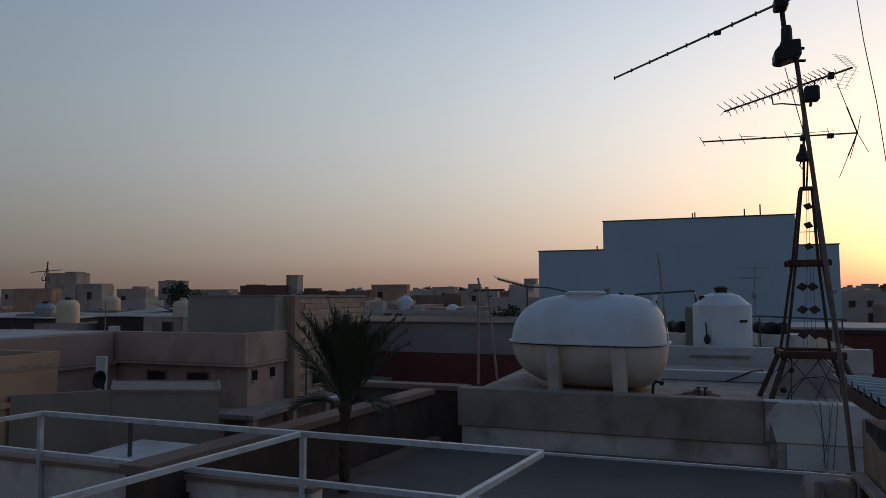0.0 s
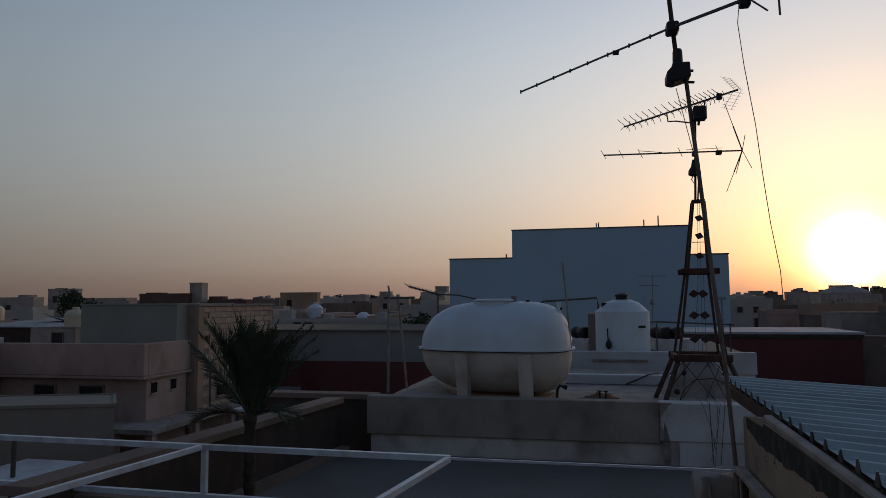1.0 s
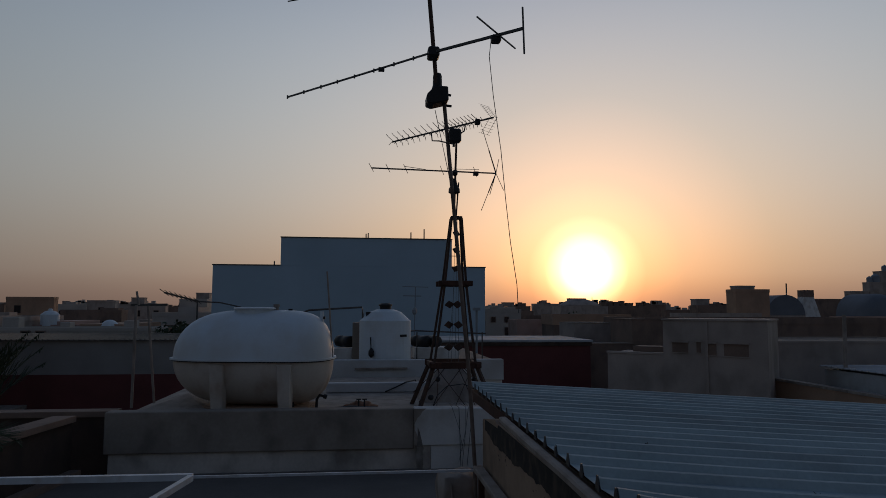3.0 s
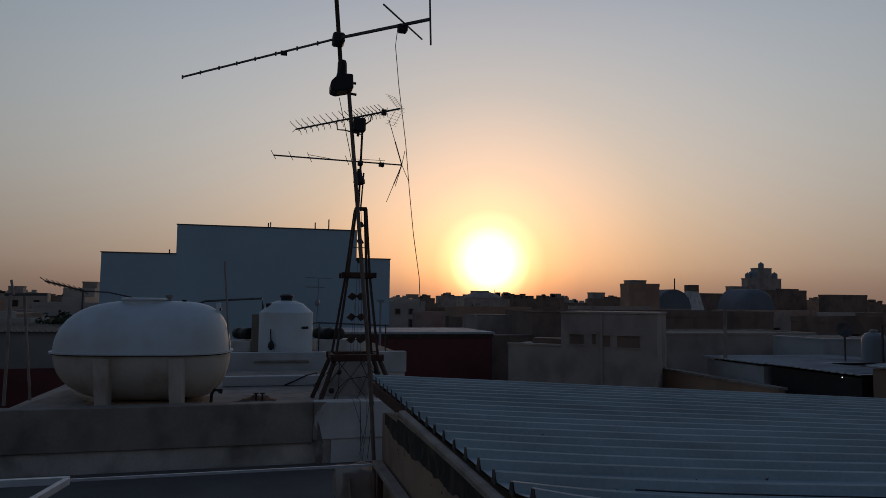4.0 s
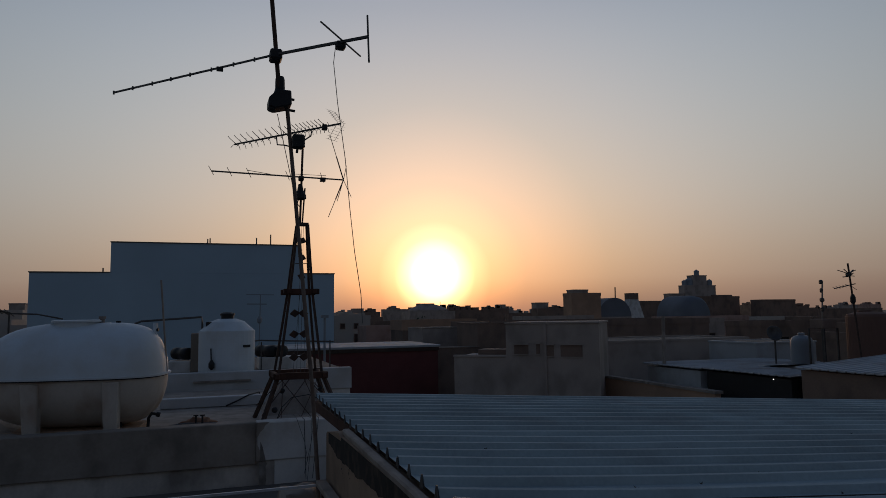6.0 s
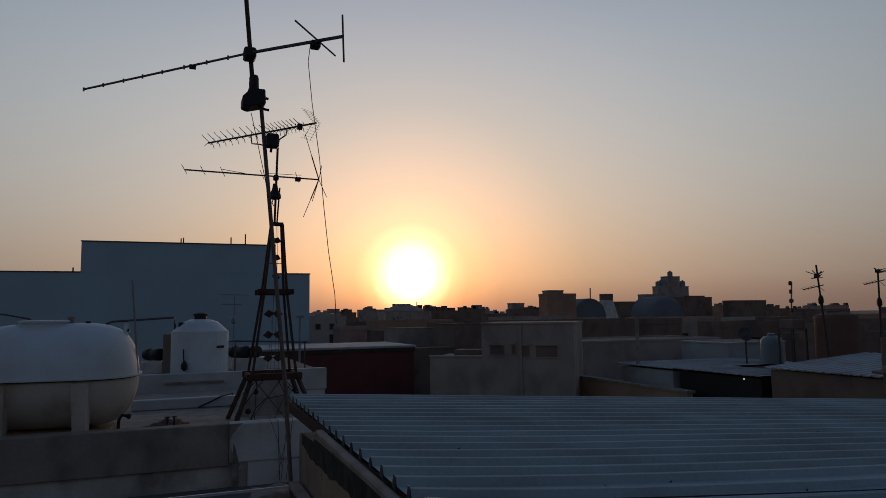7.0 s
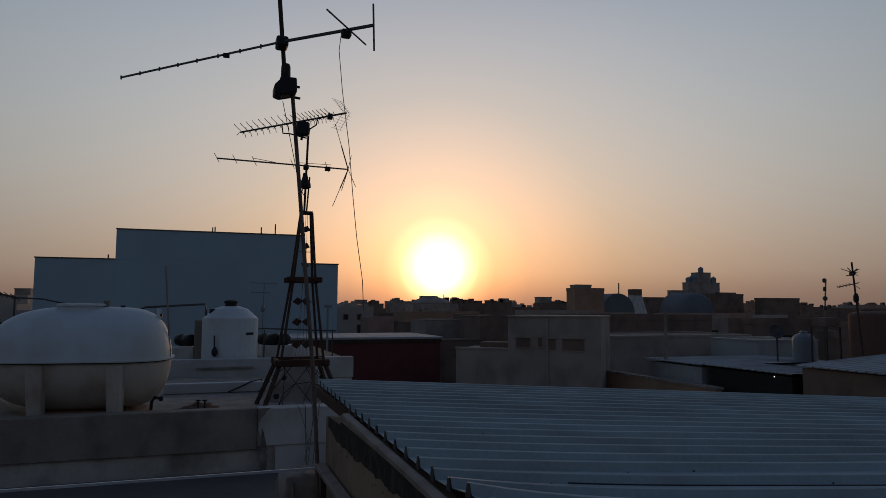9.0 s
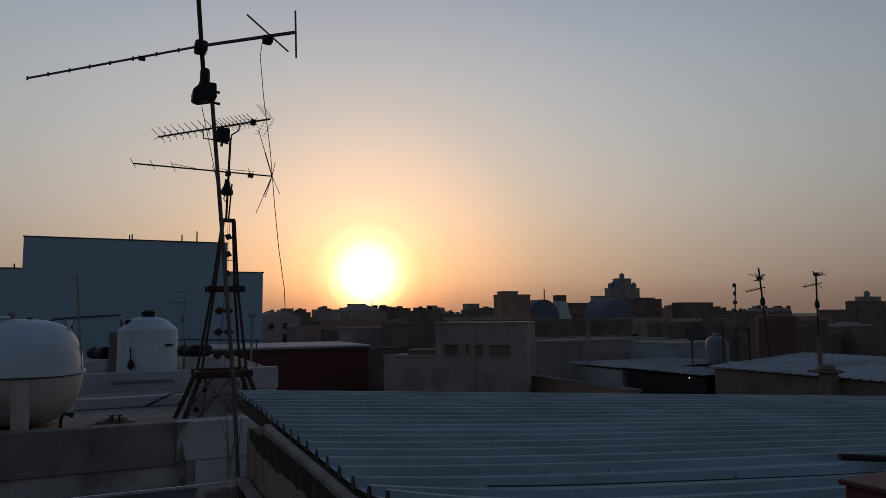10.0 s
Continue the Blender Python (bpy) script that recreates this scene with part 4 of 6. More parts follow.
cb = thing("cable", (4, 2.4, 8.1), "thin black cable lying across the metal roof", "cable")
part("strand", rope([(x, 2.475 + 0.012 * math.sin(x * 2.3), roof_z(x, 2.45) + 0.046) for x in [2.42 + 0.2 * i for i in range(40)]], 0.007), BLACK, cb)
rnd = random.Random(21)
for x, y in [(2.55, 3.75), (3.9, 3.72), (2.40, 2.56), (2.93, 2.77), (4.05, 2.60), (3.35, 2.82), (3.9, 3.0)] + [(rnd.uniform(3, 9), rnd.uniform(3.6, 6.2)) for i in range(7)]:
    h0 = roof_z(x, y) + 0.012
    lf = thing("dry_leaf", (x, y, h0), "curled dry leaf on the metal roof", "leaf", "leaves on the metal roof")
    own = bmesh.new()
    r = rnd.uniform(0.008, 0.014)
    a = rnd.uniform(0, 3)
    q = [own.verts.new((x + r * math.cos(a + k) * s, y + r * math.sin(a + k) * s, h0 + h)) for k, s, h in ((0, 1.6, 0.012), (1.4, 0.6, 0.0), (3.14, 1.6, 0.014), (4.6, 0.6, 0.0))]
    own.faces.new(q)
    part("blade", own, TRUNK, lf)

sk = thing("cement_sack", (1.66, 5.45, 6.65), "crumpled whitish cement sacks stacked beside the pole", "sack")
own = box(1.53, 1.79, 5.32, 5.62, 6.655, 7.6)
bmesh.ops.subdivide_edges(own, edges=own.edges[:], cuts=7, use_grid_fill=True)
for v in own.verts:
    k = noise.noise(v.co * 7.0)
    v.co += Vector((0.05 * k, 0.04 * noise.noise(v.co * 5 + Vector((3, 0, 0))), 0.05 * noise.noise(v.co * 9 + Vector((0, 4, 0))) if v.co.z > 6.7 else 0))
part("sack", own, COPING, sk, smooth=True)
part("pipe", bar((1.70, 5.30, 6.655), (1.60, 5.30, 7.56), 0.022, sides=8), COPING, sk)

pk = thing("plank", (1.78, 3.6, 7.72), "grey weathered plank on props along the shed wall", "plank")
part("board", box(1.742, 1.818, 2.0, 5.10, 7.70, 7.742, bevel=0.006), COPING, pk)
for y in (2.3, 4.95):
    part("prop", box(1.76, 1.80, y - 0.03, y + 0.03, 6.655, 7.699), OLD_WOOD, pk)

# ---- palm ----
def palm(at, height, lean, count, reach):
    t = thing("palm_tree", at, "young date palm with dusty green arching fronds", "palm tree")
    own = bmesh.new()
    rings = []
    for i in range(15):
        f = i / 14
        r = 0.058 - 0.008 * f + (0.012 if i % 2 else 0) + (0.06 * max(0, f - 0.8) * 5 * 0.4)
        rings.append([own.verts.new((lean * f + r * math.cos(a), r * math.sin(a), height * f)) for a in [2 * math.pi * j / 12 for j in range(12)]])
    for p, q in zip(rings, rings[1:]):
        for j in range(12):
            own.faces.new((p[j], p[(j + 1) % 12], q[(j + 1) % 12], q[j]))
    own.faces.new(rings[-1])
    part("trunk", own, TRUNK, t, local=True)
    rnd = random.Random(5)
    for i in range(count):
        k = i / count
        if k < 0.42:
            tx, ty = rnd.gauss(-0.16, 0.10), rnd.gauss(0, 0.16)
        elif k < 0.84:
            tx, ty = rnd.gauss(0.30, 0.13), rnd.gauss(0, 0.18)
        elif k < 0.88:
            tx, ty = -0.68, 0.1
        else:
            tx, ty = rnd.choice((-1, 1)) * rnd.uniform(0.9, 1.2), rnd.uniform(-0.6, 0.6)
        az = math.atan2(ty, tx)
        rise = math.pi / 2 - math.hypot(tx, ty)
        L = reach * rnd.uniform(0.82, 1.05) * (0.62 if k > 0.88 else 1.0)
        bend = 0.12 + 0.3 * math.hypot(tx, ty) if k < 0.88 else 1.3
        hang = 0.35 if 0.84 <= k < 0.88 else 0.0
        own = bmesh.new()
        p = Vector((lean, 0, height - 0.05))
        out = Vector((math.cos(az), math.sin(az), 0))
        across = Vector((-math.sin(az), math.cos(az), 0))
        steps = 26
        for s in range(steps):
            f = s / steps
            an = rise - bend * f ** 1.5
            step = (out * math.cos(an) + Vector((0, 0, 1)) * math.sin(an)) * (L / steps)
            q = p + step
            bar(p, q, 0.016 * (1 - 0.8 * f), own, sides=4)
            if f > 0.15:
                nrm = (-out * math.sin(an) + Vector((0, 0, 1)) * math.cos(an))
                ll = 0.27 * math.sin(math.pi * min(1, 0.18 + 0.85 * f)) * rnd.uniform(0.8, 1.15) * reach
                for sg in (-1, 1):
                    for h in (0.0, 0.5):
                        o = p + step * h
                        tip = o + (across * sg * 0.50 + step.normalized() * 0.85 + nrm * rnd.uniform(0.05, 0.35)) * ll
                        tip.z -= 0.05 * rnd.random() + hang * ll
                        wd = step.normalized() * 0.011
                        v = [own.verts.new(c) for c in (o - wd, o + wd, o.lerp(tip, 0.6) + wd * 0.8, tip, o.lerp(tip, 0.6) - wd * 0.8)]
                        own.faces.new(v)
            p = q
        part("frond", own, FROND if k < 0.95 else FROND_DRY, t, local=True)
    return t


palm((-3.02, 7.02, 6.65), 1.02, 0.0, 46, 1.24)


# ---- houses round about ----
def window(parent, x0, x1, z0, z1, y):
    """A recessed-looking window on a wall that faces the terrace: pane, frame and sill."""
    w = part("window", box(x0, x1, y - 0.03, y + 0.02, z0, z1), GLASS, parent, "dark window")
    fr = bmesh.new()
    t = 0.05
    for a, b, c, d in ((x0 - t, x0, z0 - t, z1 + t), (x1, x1 + t, z0 - t, z1 + t), (x0, x1, z1, z1 + t), (x0, x1, z0 - t, z0)):
        box(a, b, y - 0.06, y + 0.02, c, d, fr)
    part("frame", fr, DARK_RENDER, w)
    return w


def frame_ring(x0, x1, y0, y1, t, z0, z1):
    """An upright-sided rectangular ring, t thick."""
    own = bmesh.new()
    c = []
    for x, y, sx, sy in ((x0, y0, 1, 1), (x1, y0, -1, 1), (x1, y1, -1, -1), (x0, y1, 1, -1)):
        c.append([own.verts.new(p) for p in ((x, y, z0), (x, y, z1), (x + sx * t, y + sy * t, z1), (x + sx * t, y + sy * t, z0))])
    for i in range(4):
        p, q = c[i], c[(i + 1) % 4]
        for j in range(4):
            own.faces.new((p[j], q[j], q[(j + 1) % 4], p[(j + 1) % 4]))
    bmesh.ops.recalc_face_normals(own, faces=own.faces[:])
    return own


def ribbed(x0, x1, y0, y1, z0, z1, pitch=0.25, high=0.05):
    """One ribbed sheet, ribs along y, z0 high at y0 and z1 at y1."""
    own = bmesh.new()
    prof = []
    n = max(1, int((x1 - x0) / pitch))
    for i in range(n):
        a, b = x0 + (x1 - x0) * i / n, x0 + (x1 - x0) * (i + 1) / n
        k = (b - a) * 0.3
        prof += [(a, 0), (b - k, 0), (b - k * 0.7, high), (b - k * 0.3, high)]
    prof.append((x1, 0))
    rows = [[[own.verts.new((x, y, z + h - d)) for x, h in prof] for d in (0, 0.03)] for y, z in ((y0, z0), (y1, z1))]
    for j in range(len(prof) - 1):
        (a, b), (c, d) = rows
        own.faces.new((a[j], a[j + 1], c[j + 1], c[j]))
        own.faces.new((b[j + 1], b[j], d[j], d[j + 1]))
        own.faces.new((a[j + 1], a[j], b[j], b[j + 1]))
        own.faces.new((c[j], c[j + 1], d[j + 1], d[j]))
    return own


def house(x0, x1, y0, y1, top, m, label, wins=(), parapet=0.35, trim=None, base=0.02):
    h = thing("house", ((x0 + x1) / 2, (y0 + y1) / 2, base), label, "house")
    part("wall", box(x0, x1, y0, y1, base, top - parapet), m, h)
    t = 0.18
    part("parapet", frame_ring(x0 - 0.03, x1 + 0.03, y0 - 0.03, y1 + 0.03, t, top - parapet, top), trim or m, h)
    part("roof", box(x0 + t, x1 - t, y0 + t, y1 - t, top - parapet, top - parapet + 0.04), FLOOR_CEMENT, h)
    for a, b, c, d in wins:
        window(h, a, b, c, d, y0)
    return h


def side_window(parent, y0, y1, z0, z1, x):
    """A window on a wall that faces +x."""
    w = part("window", box(x - 0.02, x + 0.03, y0, y1, z0, z1), GLASS, parent, "dark window")
    part("sill", box(x - 0.02, x + 0.07, y0 - 0.05, y1 + 0.05, z0 - 0.06, z0), PINK, w)
    part("lintel", box(x - 0.02, x + 0.05, y0 - 0.05, y1 + 0.05, z1, z1 + 0.05), PINK, w)
    return w


# pink house with its roof room
ph = thing("house", (-17, 21, 0), "pink rendered house with a projecting parapet band and small windows", "house")
part("wall", box(-25, -13.85, 20.3, 22.6, 0.02, 6.5), PINK, ph)
part("parapet", box(-25, -13.75, 20.0, 20.25, 6.5, 7.58, bevel=0.02), PINK, ph, "pink parapet band")
part("parapet", box(-14.0, -13.75, 20.252, 22.7, 6.5, 7.58, bevel=0.02), PINK, ph, "pink parapet band")
part("ledge", box(-25, -13.68, 19.93, 22.7, 6.42, 6.498), PINK, ph)
part("roof", box(-25, -14.0, 20.25, 22.6, 6.5, 6.7), FLOOR_CEMENT, ph)
for a, b in ((-18.2, -17.4), (-16.4, -15.5)):
    window(ph, a, b, 5.75, 6.12, 20.3)
side_window(ph, 20.55, 20.85, 5.9, 6.25, -13.85)
side_window(ph, 21.65, 21.95, 5.9, 6.25, -13.85)
part("canopy", box(-16.0, -12.6, 18.9, 20.29, 4.85, 5.0), COPING, ph, "pale concrete canopy")
part("canopy", box(-13.84, -12.6, 20.3, 30, 4.85, 5.0), COPING, ph, "pale concrete canopy")
for cx, cy in ((-15.6, 19.0), (-14.1, 19.0), (-12.8, 19.0), (-12.8, 21.4), (-12.8, 23.8), (-12.8, 26.2)):
    part("column", box(cx - 0.12, cx + 0.12, cy, cy + 0.24, 0.02, 4.85), PINK, ph)
pent = house(-17.9, -13.9, 22.0, 26, 8.92, GREEN_GREY, "plain grey-green roof room above the pink house", parapet=0.06, base=6.72)
lh = thing("house", (-24, 18, 0), "pink rendered wing with a projecting parapet band", "house")
part("wall", box(-30, -19.6, 15.5, 20.2, 0.02, 6.45), PINK_SHADED, lh)
part("parapet", box(-30, -19.5, 15.4, 19.9, 6.45, 7.55, bevel=0.02), PINK_SHADED, lh, "pink parapet band")
part("ledge", box(-30, -19.4, 15.3, 19.9, 6.36, 6.448), PINK_SHADED, lh)
part("roof", box(-29.8, -19.75, 15.6, 19.7, 7.552, 7.58), SHEET_OLD, lh, "pale flat roof sheet")
st = thing("house", (-13, 15, 0), "taupe rendered low block with a flat roof and thin coping", "house")
PLAN = [(-13.65, 14.1), (-10.94, 15.0), (-12.2, 16.6), (-15.2, 15.7)]
part("wall", prism(PLAN, 0.02, 6.38), TAUPE, st)
part("roof", prism([(x + (-13.0 - x) * 0.01, y + (15.3 - y) * 0.01) for x, y in PLAN], 6.38, 6.41), TAUPE, st)
own = bmesh.new()
for (ax, ay), (bx_, by_) in zip(PLAN, PLAN[1:] + PLAN[:1]):
    bar((ax, ay, 6.40), (bx_, by_, 6.40), 0.08, own)
part("coping", own, TAUPE, st)
for f in (0.45, 0.68):
    wx, wy = -13.65 + 2.71 * f, 14.1 + 0.9 * f
    part("window", prism([(wx, wy - 0.03), (wx + 0.24, wy + 0.05), (wx + 0.24, wy + 0.12), (wx, wy + 0.04)], 4.75, 5.05), GLASS, st, "small dark window")
stl = thing("wall", (-14.6, 13.6, 0), "taupe rendered yard wall joining the low block", "wall")
part("face", prism([(-15.3, 12.5), (-13.655, 14.09), (-13.80, 14.14), (-15.45, 12.65)], 0.02, 6.42), TAUPE, stl)
pnl = thing("cabinet", (-17.3, 17.35, 5.8), "white roof cabinet behind a dark satellite dish", "cabinet")
part("body", box(-17.62, -17.2, 17.3, 17.42, 5.0, 6.93, bevel=0.02), WHITEWASH, pnl)
house(-18.4, -16.0, 16.3, 19.5, 5.0, PINK, "low pink rendered annex", parapet=0.05)
sd = thing("satellite_dish", (-17.0, 16.9, 5.0), "dark round satellite dish on a short post", "satellite dish")
part("post", bar((-16.85, 16.9, 5.0), (-16.85, 16.9, 6.25), 0.07, sides=8), DARK_METAL, sd)
own = lathe([(0.02, 0.0), (0.13, 0.02), (0.22, 0.06), (0.28, 0.11), (0.27, 0.12), (0.2, 0.075), (0.02, 0.015)], (0, 0, 0), sides=24)
own.transform(Matrix.Translation((-16.85, 16.85, 6.25)) @ Matrix.Rotation(radians(80), 4, "X"))
part("dish", own, BLACK, sd, smooth=True)
bh = house(-22, -15.4, 9.5, 13.95, 7.4, BEIGE, "sandy beige rendered house with projecting floor bands", parapet=0.4)
part("band", box(-22.05, -15.3, 9.4, 14.0, 6.1, 6.25, bevel=0.02), BEIGE, bh)
part("band", box(-22.05, -15.36, 9.44, 13.98, 7.05, 7.12), COPING, bh)
cn = thing("canopy", (-10.3, 11.8, 0), "pale blue sheet canopy on thin posts", "canopy")
part("sheet", box(-11.2, -9.4, 10.4, 12.6, 5.53, 5.6), SHEET_OLD, cn)
for a, b in ((-11.1, 10.5), (-9.5, 10.5), (-11.1, 12.5), (-9.5, 12.5)):
    part("post", bar((a, b, 0.02), (a, b, 5.53), 0.06), DARK_METAL, cn)
fpo = thing("post", (-10.2, 11.2, 5.6), "dark upright pipe on the pale canopy", "post")
part("shaft", bar((-10.2, 11.2, 5.6), (-10.2, 11.2, 6.35), 0.09, sides=10), DARK_METAL, fpo)
cs = thing("canopy", (-7.5, 17, 0), "pale blue sheet canopy behind the parapet", "canopy")
part("sheet", box(-8.2, -5.6, 15.8, 18.2, 6.18, 6.24), SHEET_OLD, cs)
for a, b in ((-8.1, 15.9), (-5.7, 15.9), (-8.1, 18.1), (-5.7, 18.1)):
    part("post", bar((a, b, 0.02), (a, b, 6.18), 0.07), DARK_METAL, cs)

# block-built wall behind the pink house
bw = thing("house", (-15, 25.8, 0), "house wall of sandy stone blocks with a small window", "house")
part("wall", box(-18, -13.56, 22.72, 28.8, 0.02, 8.80), MORTAR, bw)
part("coping", box(-18, -13.45, 22.7, 28.85, 8.80, 8.88), COPING, bw)
part("corner_strip", box(-13.6, -13.46, 22.71, 23.1, 4.9, 8.79), BEIGE, bw)
side_window(bw, 24.2, 24.9, 5.35, 5.75, -13.5)
part("drain_pipe", rope([(-13.42, 23.5, 4.9), (-13.42, 23.5, 6.5), (-13.42, 23.7, 6.75), (-13.42, 25.5, 6.9)], 0.06), DARK_METAL, bw)

# red and grey shed
sh = thing("shed", (-11, 32, 0), "long shed with grey sheet walls above a dark red band", "shed")
part("wall", box(-17.5, -2.0, 30.0, 36, 6.2, 7.6), GREY_SHED, sh, "grey upper sheeting")
part("lower_wall", box(-17.5, -2.0, 29.95, 36, 0.02, 6.2), RED, sh, "dark red lower wall")
own = ribbed(-17.5, -2.0, 29.85, 36.1, 7.62, 7.66, 0.2)
part("roof", own, DARK_METAL, sh, "wavy sheet roof edge")
rs = thing("shed", (8, 33, 0), "dark red shed with a pale flat roof edge", "shed")
part("wall", box(4.0, 11.5, 30.9, 36, 0.02, 7.38), RED, rs)
part("fascia", box(3.95, 11.55, 30.84, 30.899, 7.28, 7.44), BROWN_WALL, rs, "dark fascia board")
part("roof", box(3.9, 11.6, 30.8, 36.1, 7.442, 7.55, bevel=0.02), SHEET_OLD, rs, "pale metal roof")

# big pale building
bb = thing("building", (1, 55, 0), "large windowless pale building with a raised middle", "building")
part("wall", box(-9.33, 9.72, 48.45, 70, 0.02, 11.95), BLUE_WALL, bb)
part("upper_wall", box(-4.76, 7.3, 48.451, 62, 11.954, 13.93), BLUE_WALL, bb)
part("edge", box(-9.38, -4.762, 48.40, 48.6, 11.951, 12.02), DARK_METAL, bb)
part("edge", box(7.302, 9.77, 48.40, 48.6, 11.951, 12.02), DARK_METAL, bb)
part("edge", box(-4.80, 7.34, 48.40, 48.6, 13.931, 14.0), DARK_METAL, bb)
for x, z, h in ((-5.2, 12.02, 0.25), (1.15, 14.0, 0.3), (1.3, 14.0, 0.35), (4.35, 14.0, 0.45), (5.3, 14.0, 0.7)):
    part("vent_pipe", bar((x, 48.6, z), (x, 48.6, z + h), 0.08), DARK_METAL, bb)

# grey house with wall niches
gh = thing("house", (11.45, 23.0, 0), "grey rendered house with dark panels for shallow window niches", "house", turn=-38.0)
part("wall", box(0, 3.36, 0, 3.2, 0.02, 8.58), GREY_RENDER, gh, local=True)
part("pilaster", box(1.4, 1.50, -0.06, -0.002, 4.0, 8.55), GREY_RENDER, gh, local=True)
part("coping", box(-0.03, 3.40, -0.05, 3.24, 8.58, 8.64), GREY_RENDER, gh, local=True)
# flat dark panels: the shade of each recess is put into the colour
for a, b, c, d in ((0.31, 0.83, 7.48, 7.82), (1.12, 1.26, 7.49, 7.85), (1.49, 1.76, 7.41, 7.81), (2.0, 2.77, 7.4, 7.81)):
    n_ = part("niche_panel", box(a, b, -0.015, 0.01, c, d), DARK_RENDER, gh, "dark panel in place of a shallow niche", local=True)
    part("hood", box(a - 0.03, b + 0.03, -0.09, -0.015, d, d + 0.05), GREY_RENDER, n_, local=True)
    part("sill", box(a - 0.02, b + 0.02, -0.04, -0.015, c - 0.03, c), GREY_RENDER, n_, local=True)
gw = thing("house", (11.45, 23.0, 0), "low grey annex with a flat roof", "house", turn=-38.0)
part("wall", box(-2.02, -0.01, 0.05, 2.6, 0.02, 7.36), GREY_RENDER, gw, local=True)
part("parapet", box(-2.05, -0.01, 0.02, 0.2, 7.36, 7.44, bevel=0.012), GREY_RENDER, gw, local=True)
# raised dark block that stands in for the shade of a roof recess
part("recess_block", box(-1.52, -0.012, 1.6, 2.6, 7.362, 7.56), DARK_RENDER, gw, "dark block for a shaded recess", local=True)
house(13.0, 16.2, 38, 41, 8.2, GREY_RENDER, "plain brownish house wall behind the annex", parapet=0.02)
house(14.4, 17.5, 33, 36, 8.5, DARK_RENDER, "dark roof room with a thin ledge", parapet=0.05)
# added wall; its dark render stands in for the dark gap between the buildings
house(11.7, 14.3, 32.5, 33.5, 7.3, DARK_RENDER, "low wall added for the dark gap beside the red shed", parapet=0.02)
rw = house(15.36, 24.5, 25.0, 29, 7.75, GREY_RENDER, "weathered grey house wall with a thin parapet strip", parapet=0.1)
rw2 = house(15.5, 30, 34, 40, 8.55, DARK_RENDER, "long dark house behind the metal roofs")
ow = thing("wall", (15.3, 20, 0), "ochre yard wall with a cement cap", "wall")
part("face", box(15.2, 15.4, 16.5, 22.9, 0.02, 6.52), BEIGE, ow)
part("cap", box(15.15, 15.45, 16.45, 22.9, 6.52, 6.60), COPING, ow)


def sheet_roof(x0, x1, y0, y1, z0, z1, label, wall, wall_label):
    """A lean-to: ribbed sheets from a low front (z0 at y0) to the back (z1 at y1), on a wall."""
    s = thing("shed", ((x0 + x1) / 2, (y0 + y1) / 2, 0), label, "shed")
    part("wall", box(x0 + 0.1, x1 - 0.1, y0 + 0.15, y1 - 0.1, 0.02, min(z0, z1) - 0.07), wall, s, wall_label)
    own = ribbed(x0, x1, y0, y1, z0, z1)
    part("roof", own, SHEET_OLD, s, "pale ribbed metal roof")
    return s


def side_shed(x0, x1, y0, y1, z0, z1, label, wall, wall_label, high=0.022):
    """A lean-to whose eave looks towards -x: ribbed sheets rise from z0 at x0 to z1 at x1."""
    s = thing("shed", ((x0 + x1) / 2, (y0 + y1) / 2, 0), label, "shed")
    part("wall", box(x0 + 0.12, x1 - 0.1, y0 + 0.1, y1 - 0.1, 0.02, min(z0, z1) - 0.07), wall, s, wall_label)
    own = ribbed(y0, y1, x0, x1, z0, z1, 0.25, high)
    for v in own.verts:
        v.co.x, v.co.y = v.co.y, v.co.x
    bmesh.ops.reverse_faces(own, faces=own.faces[:])
    part("roof", own, SHEET_OLD, s, "pale ribbed metal roof")
    return s


side_shed(15.7, 21.2, 17.75, 20.7, 7.16, 7.13, "shed with a pale metal roof and pale sheet wall", SHEET_OLD, "pale sheet wall")
# the second shed's solid black wall stands in for shade inside an opening
side_shed(15.75, 17.9, 14.24, 17.7, 7.18, 7.15, "small shed with a pale metal roof and dark front", BLACK, "solid black wall for a shaded opening")
side_shed(15.85, 19.8, 7.6, 14.19, 7.42, 7.68, "shed with a rising pale metal roof over a brown rendered wall", DARK_RENDER, "brown rendered wall")
side_shed(19.85, 30.0, 8.0, 14.05, 7.36, 7.22, "long low shed with a pale metal roof", DARK_RENDER, "brown rendered wall")
side_shed(18.0, 30.0, 14.22, 16.25, 7.2, 7.12, "shed with a rusty-edged pale metal roof", DARK_RENDER, "brown rendered wall")
vb = thing("vent", (15.65, 10.4, 5.5), "grey roof vent cowl on a short duct", "vent")
part("duct", box(15.5, 15.8, 10.28, 10.58, 5.6, 7.52, bevel=0.02), DARK_RENDER, vb)
part("hood", box(15.4, 15.84, 10.16, 10.78, 7.52, 7.58, bevel=0.025), DARK_RENDER, vb)
part("cowl", lathe([(0.05, 0), (0.2, 0.02), (0.16, 0.10), (0.03, 0.14)], (15.62, 10.45, 7.58), sides=12), DARK_RENDER, vb)
part("bracket", box(15.5, 15.96, 10.3, 10.55, 5.5, 5.6), GREY_RENDER, vb)
pb = house(21.0, 24.0, 20.9, 23.5, 7.72, SHEET_OLD, "pale sheet-clad roof room", parapet=0.06)
bt = thing("water_tank", (20.4, 15.6, 7.18), "brown cylindrical water tank with a nearly flat top", "water tank")
part("shell", lathe([(0.60, 0), (0.63, 0.05), (0.63, 1.52), (0.60, 1.60)], (0, 0, 0)), BROWN_TANK, bt, local=True)
part("top", lathe([(0.59, 1.60), (0.40, 1.66), (0.15, 1.68)], (0, 0, 0)), BROWN_TANK, bt, local=True)
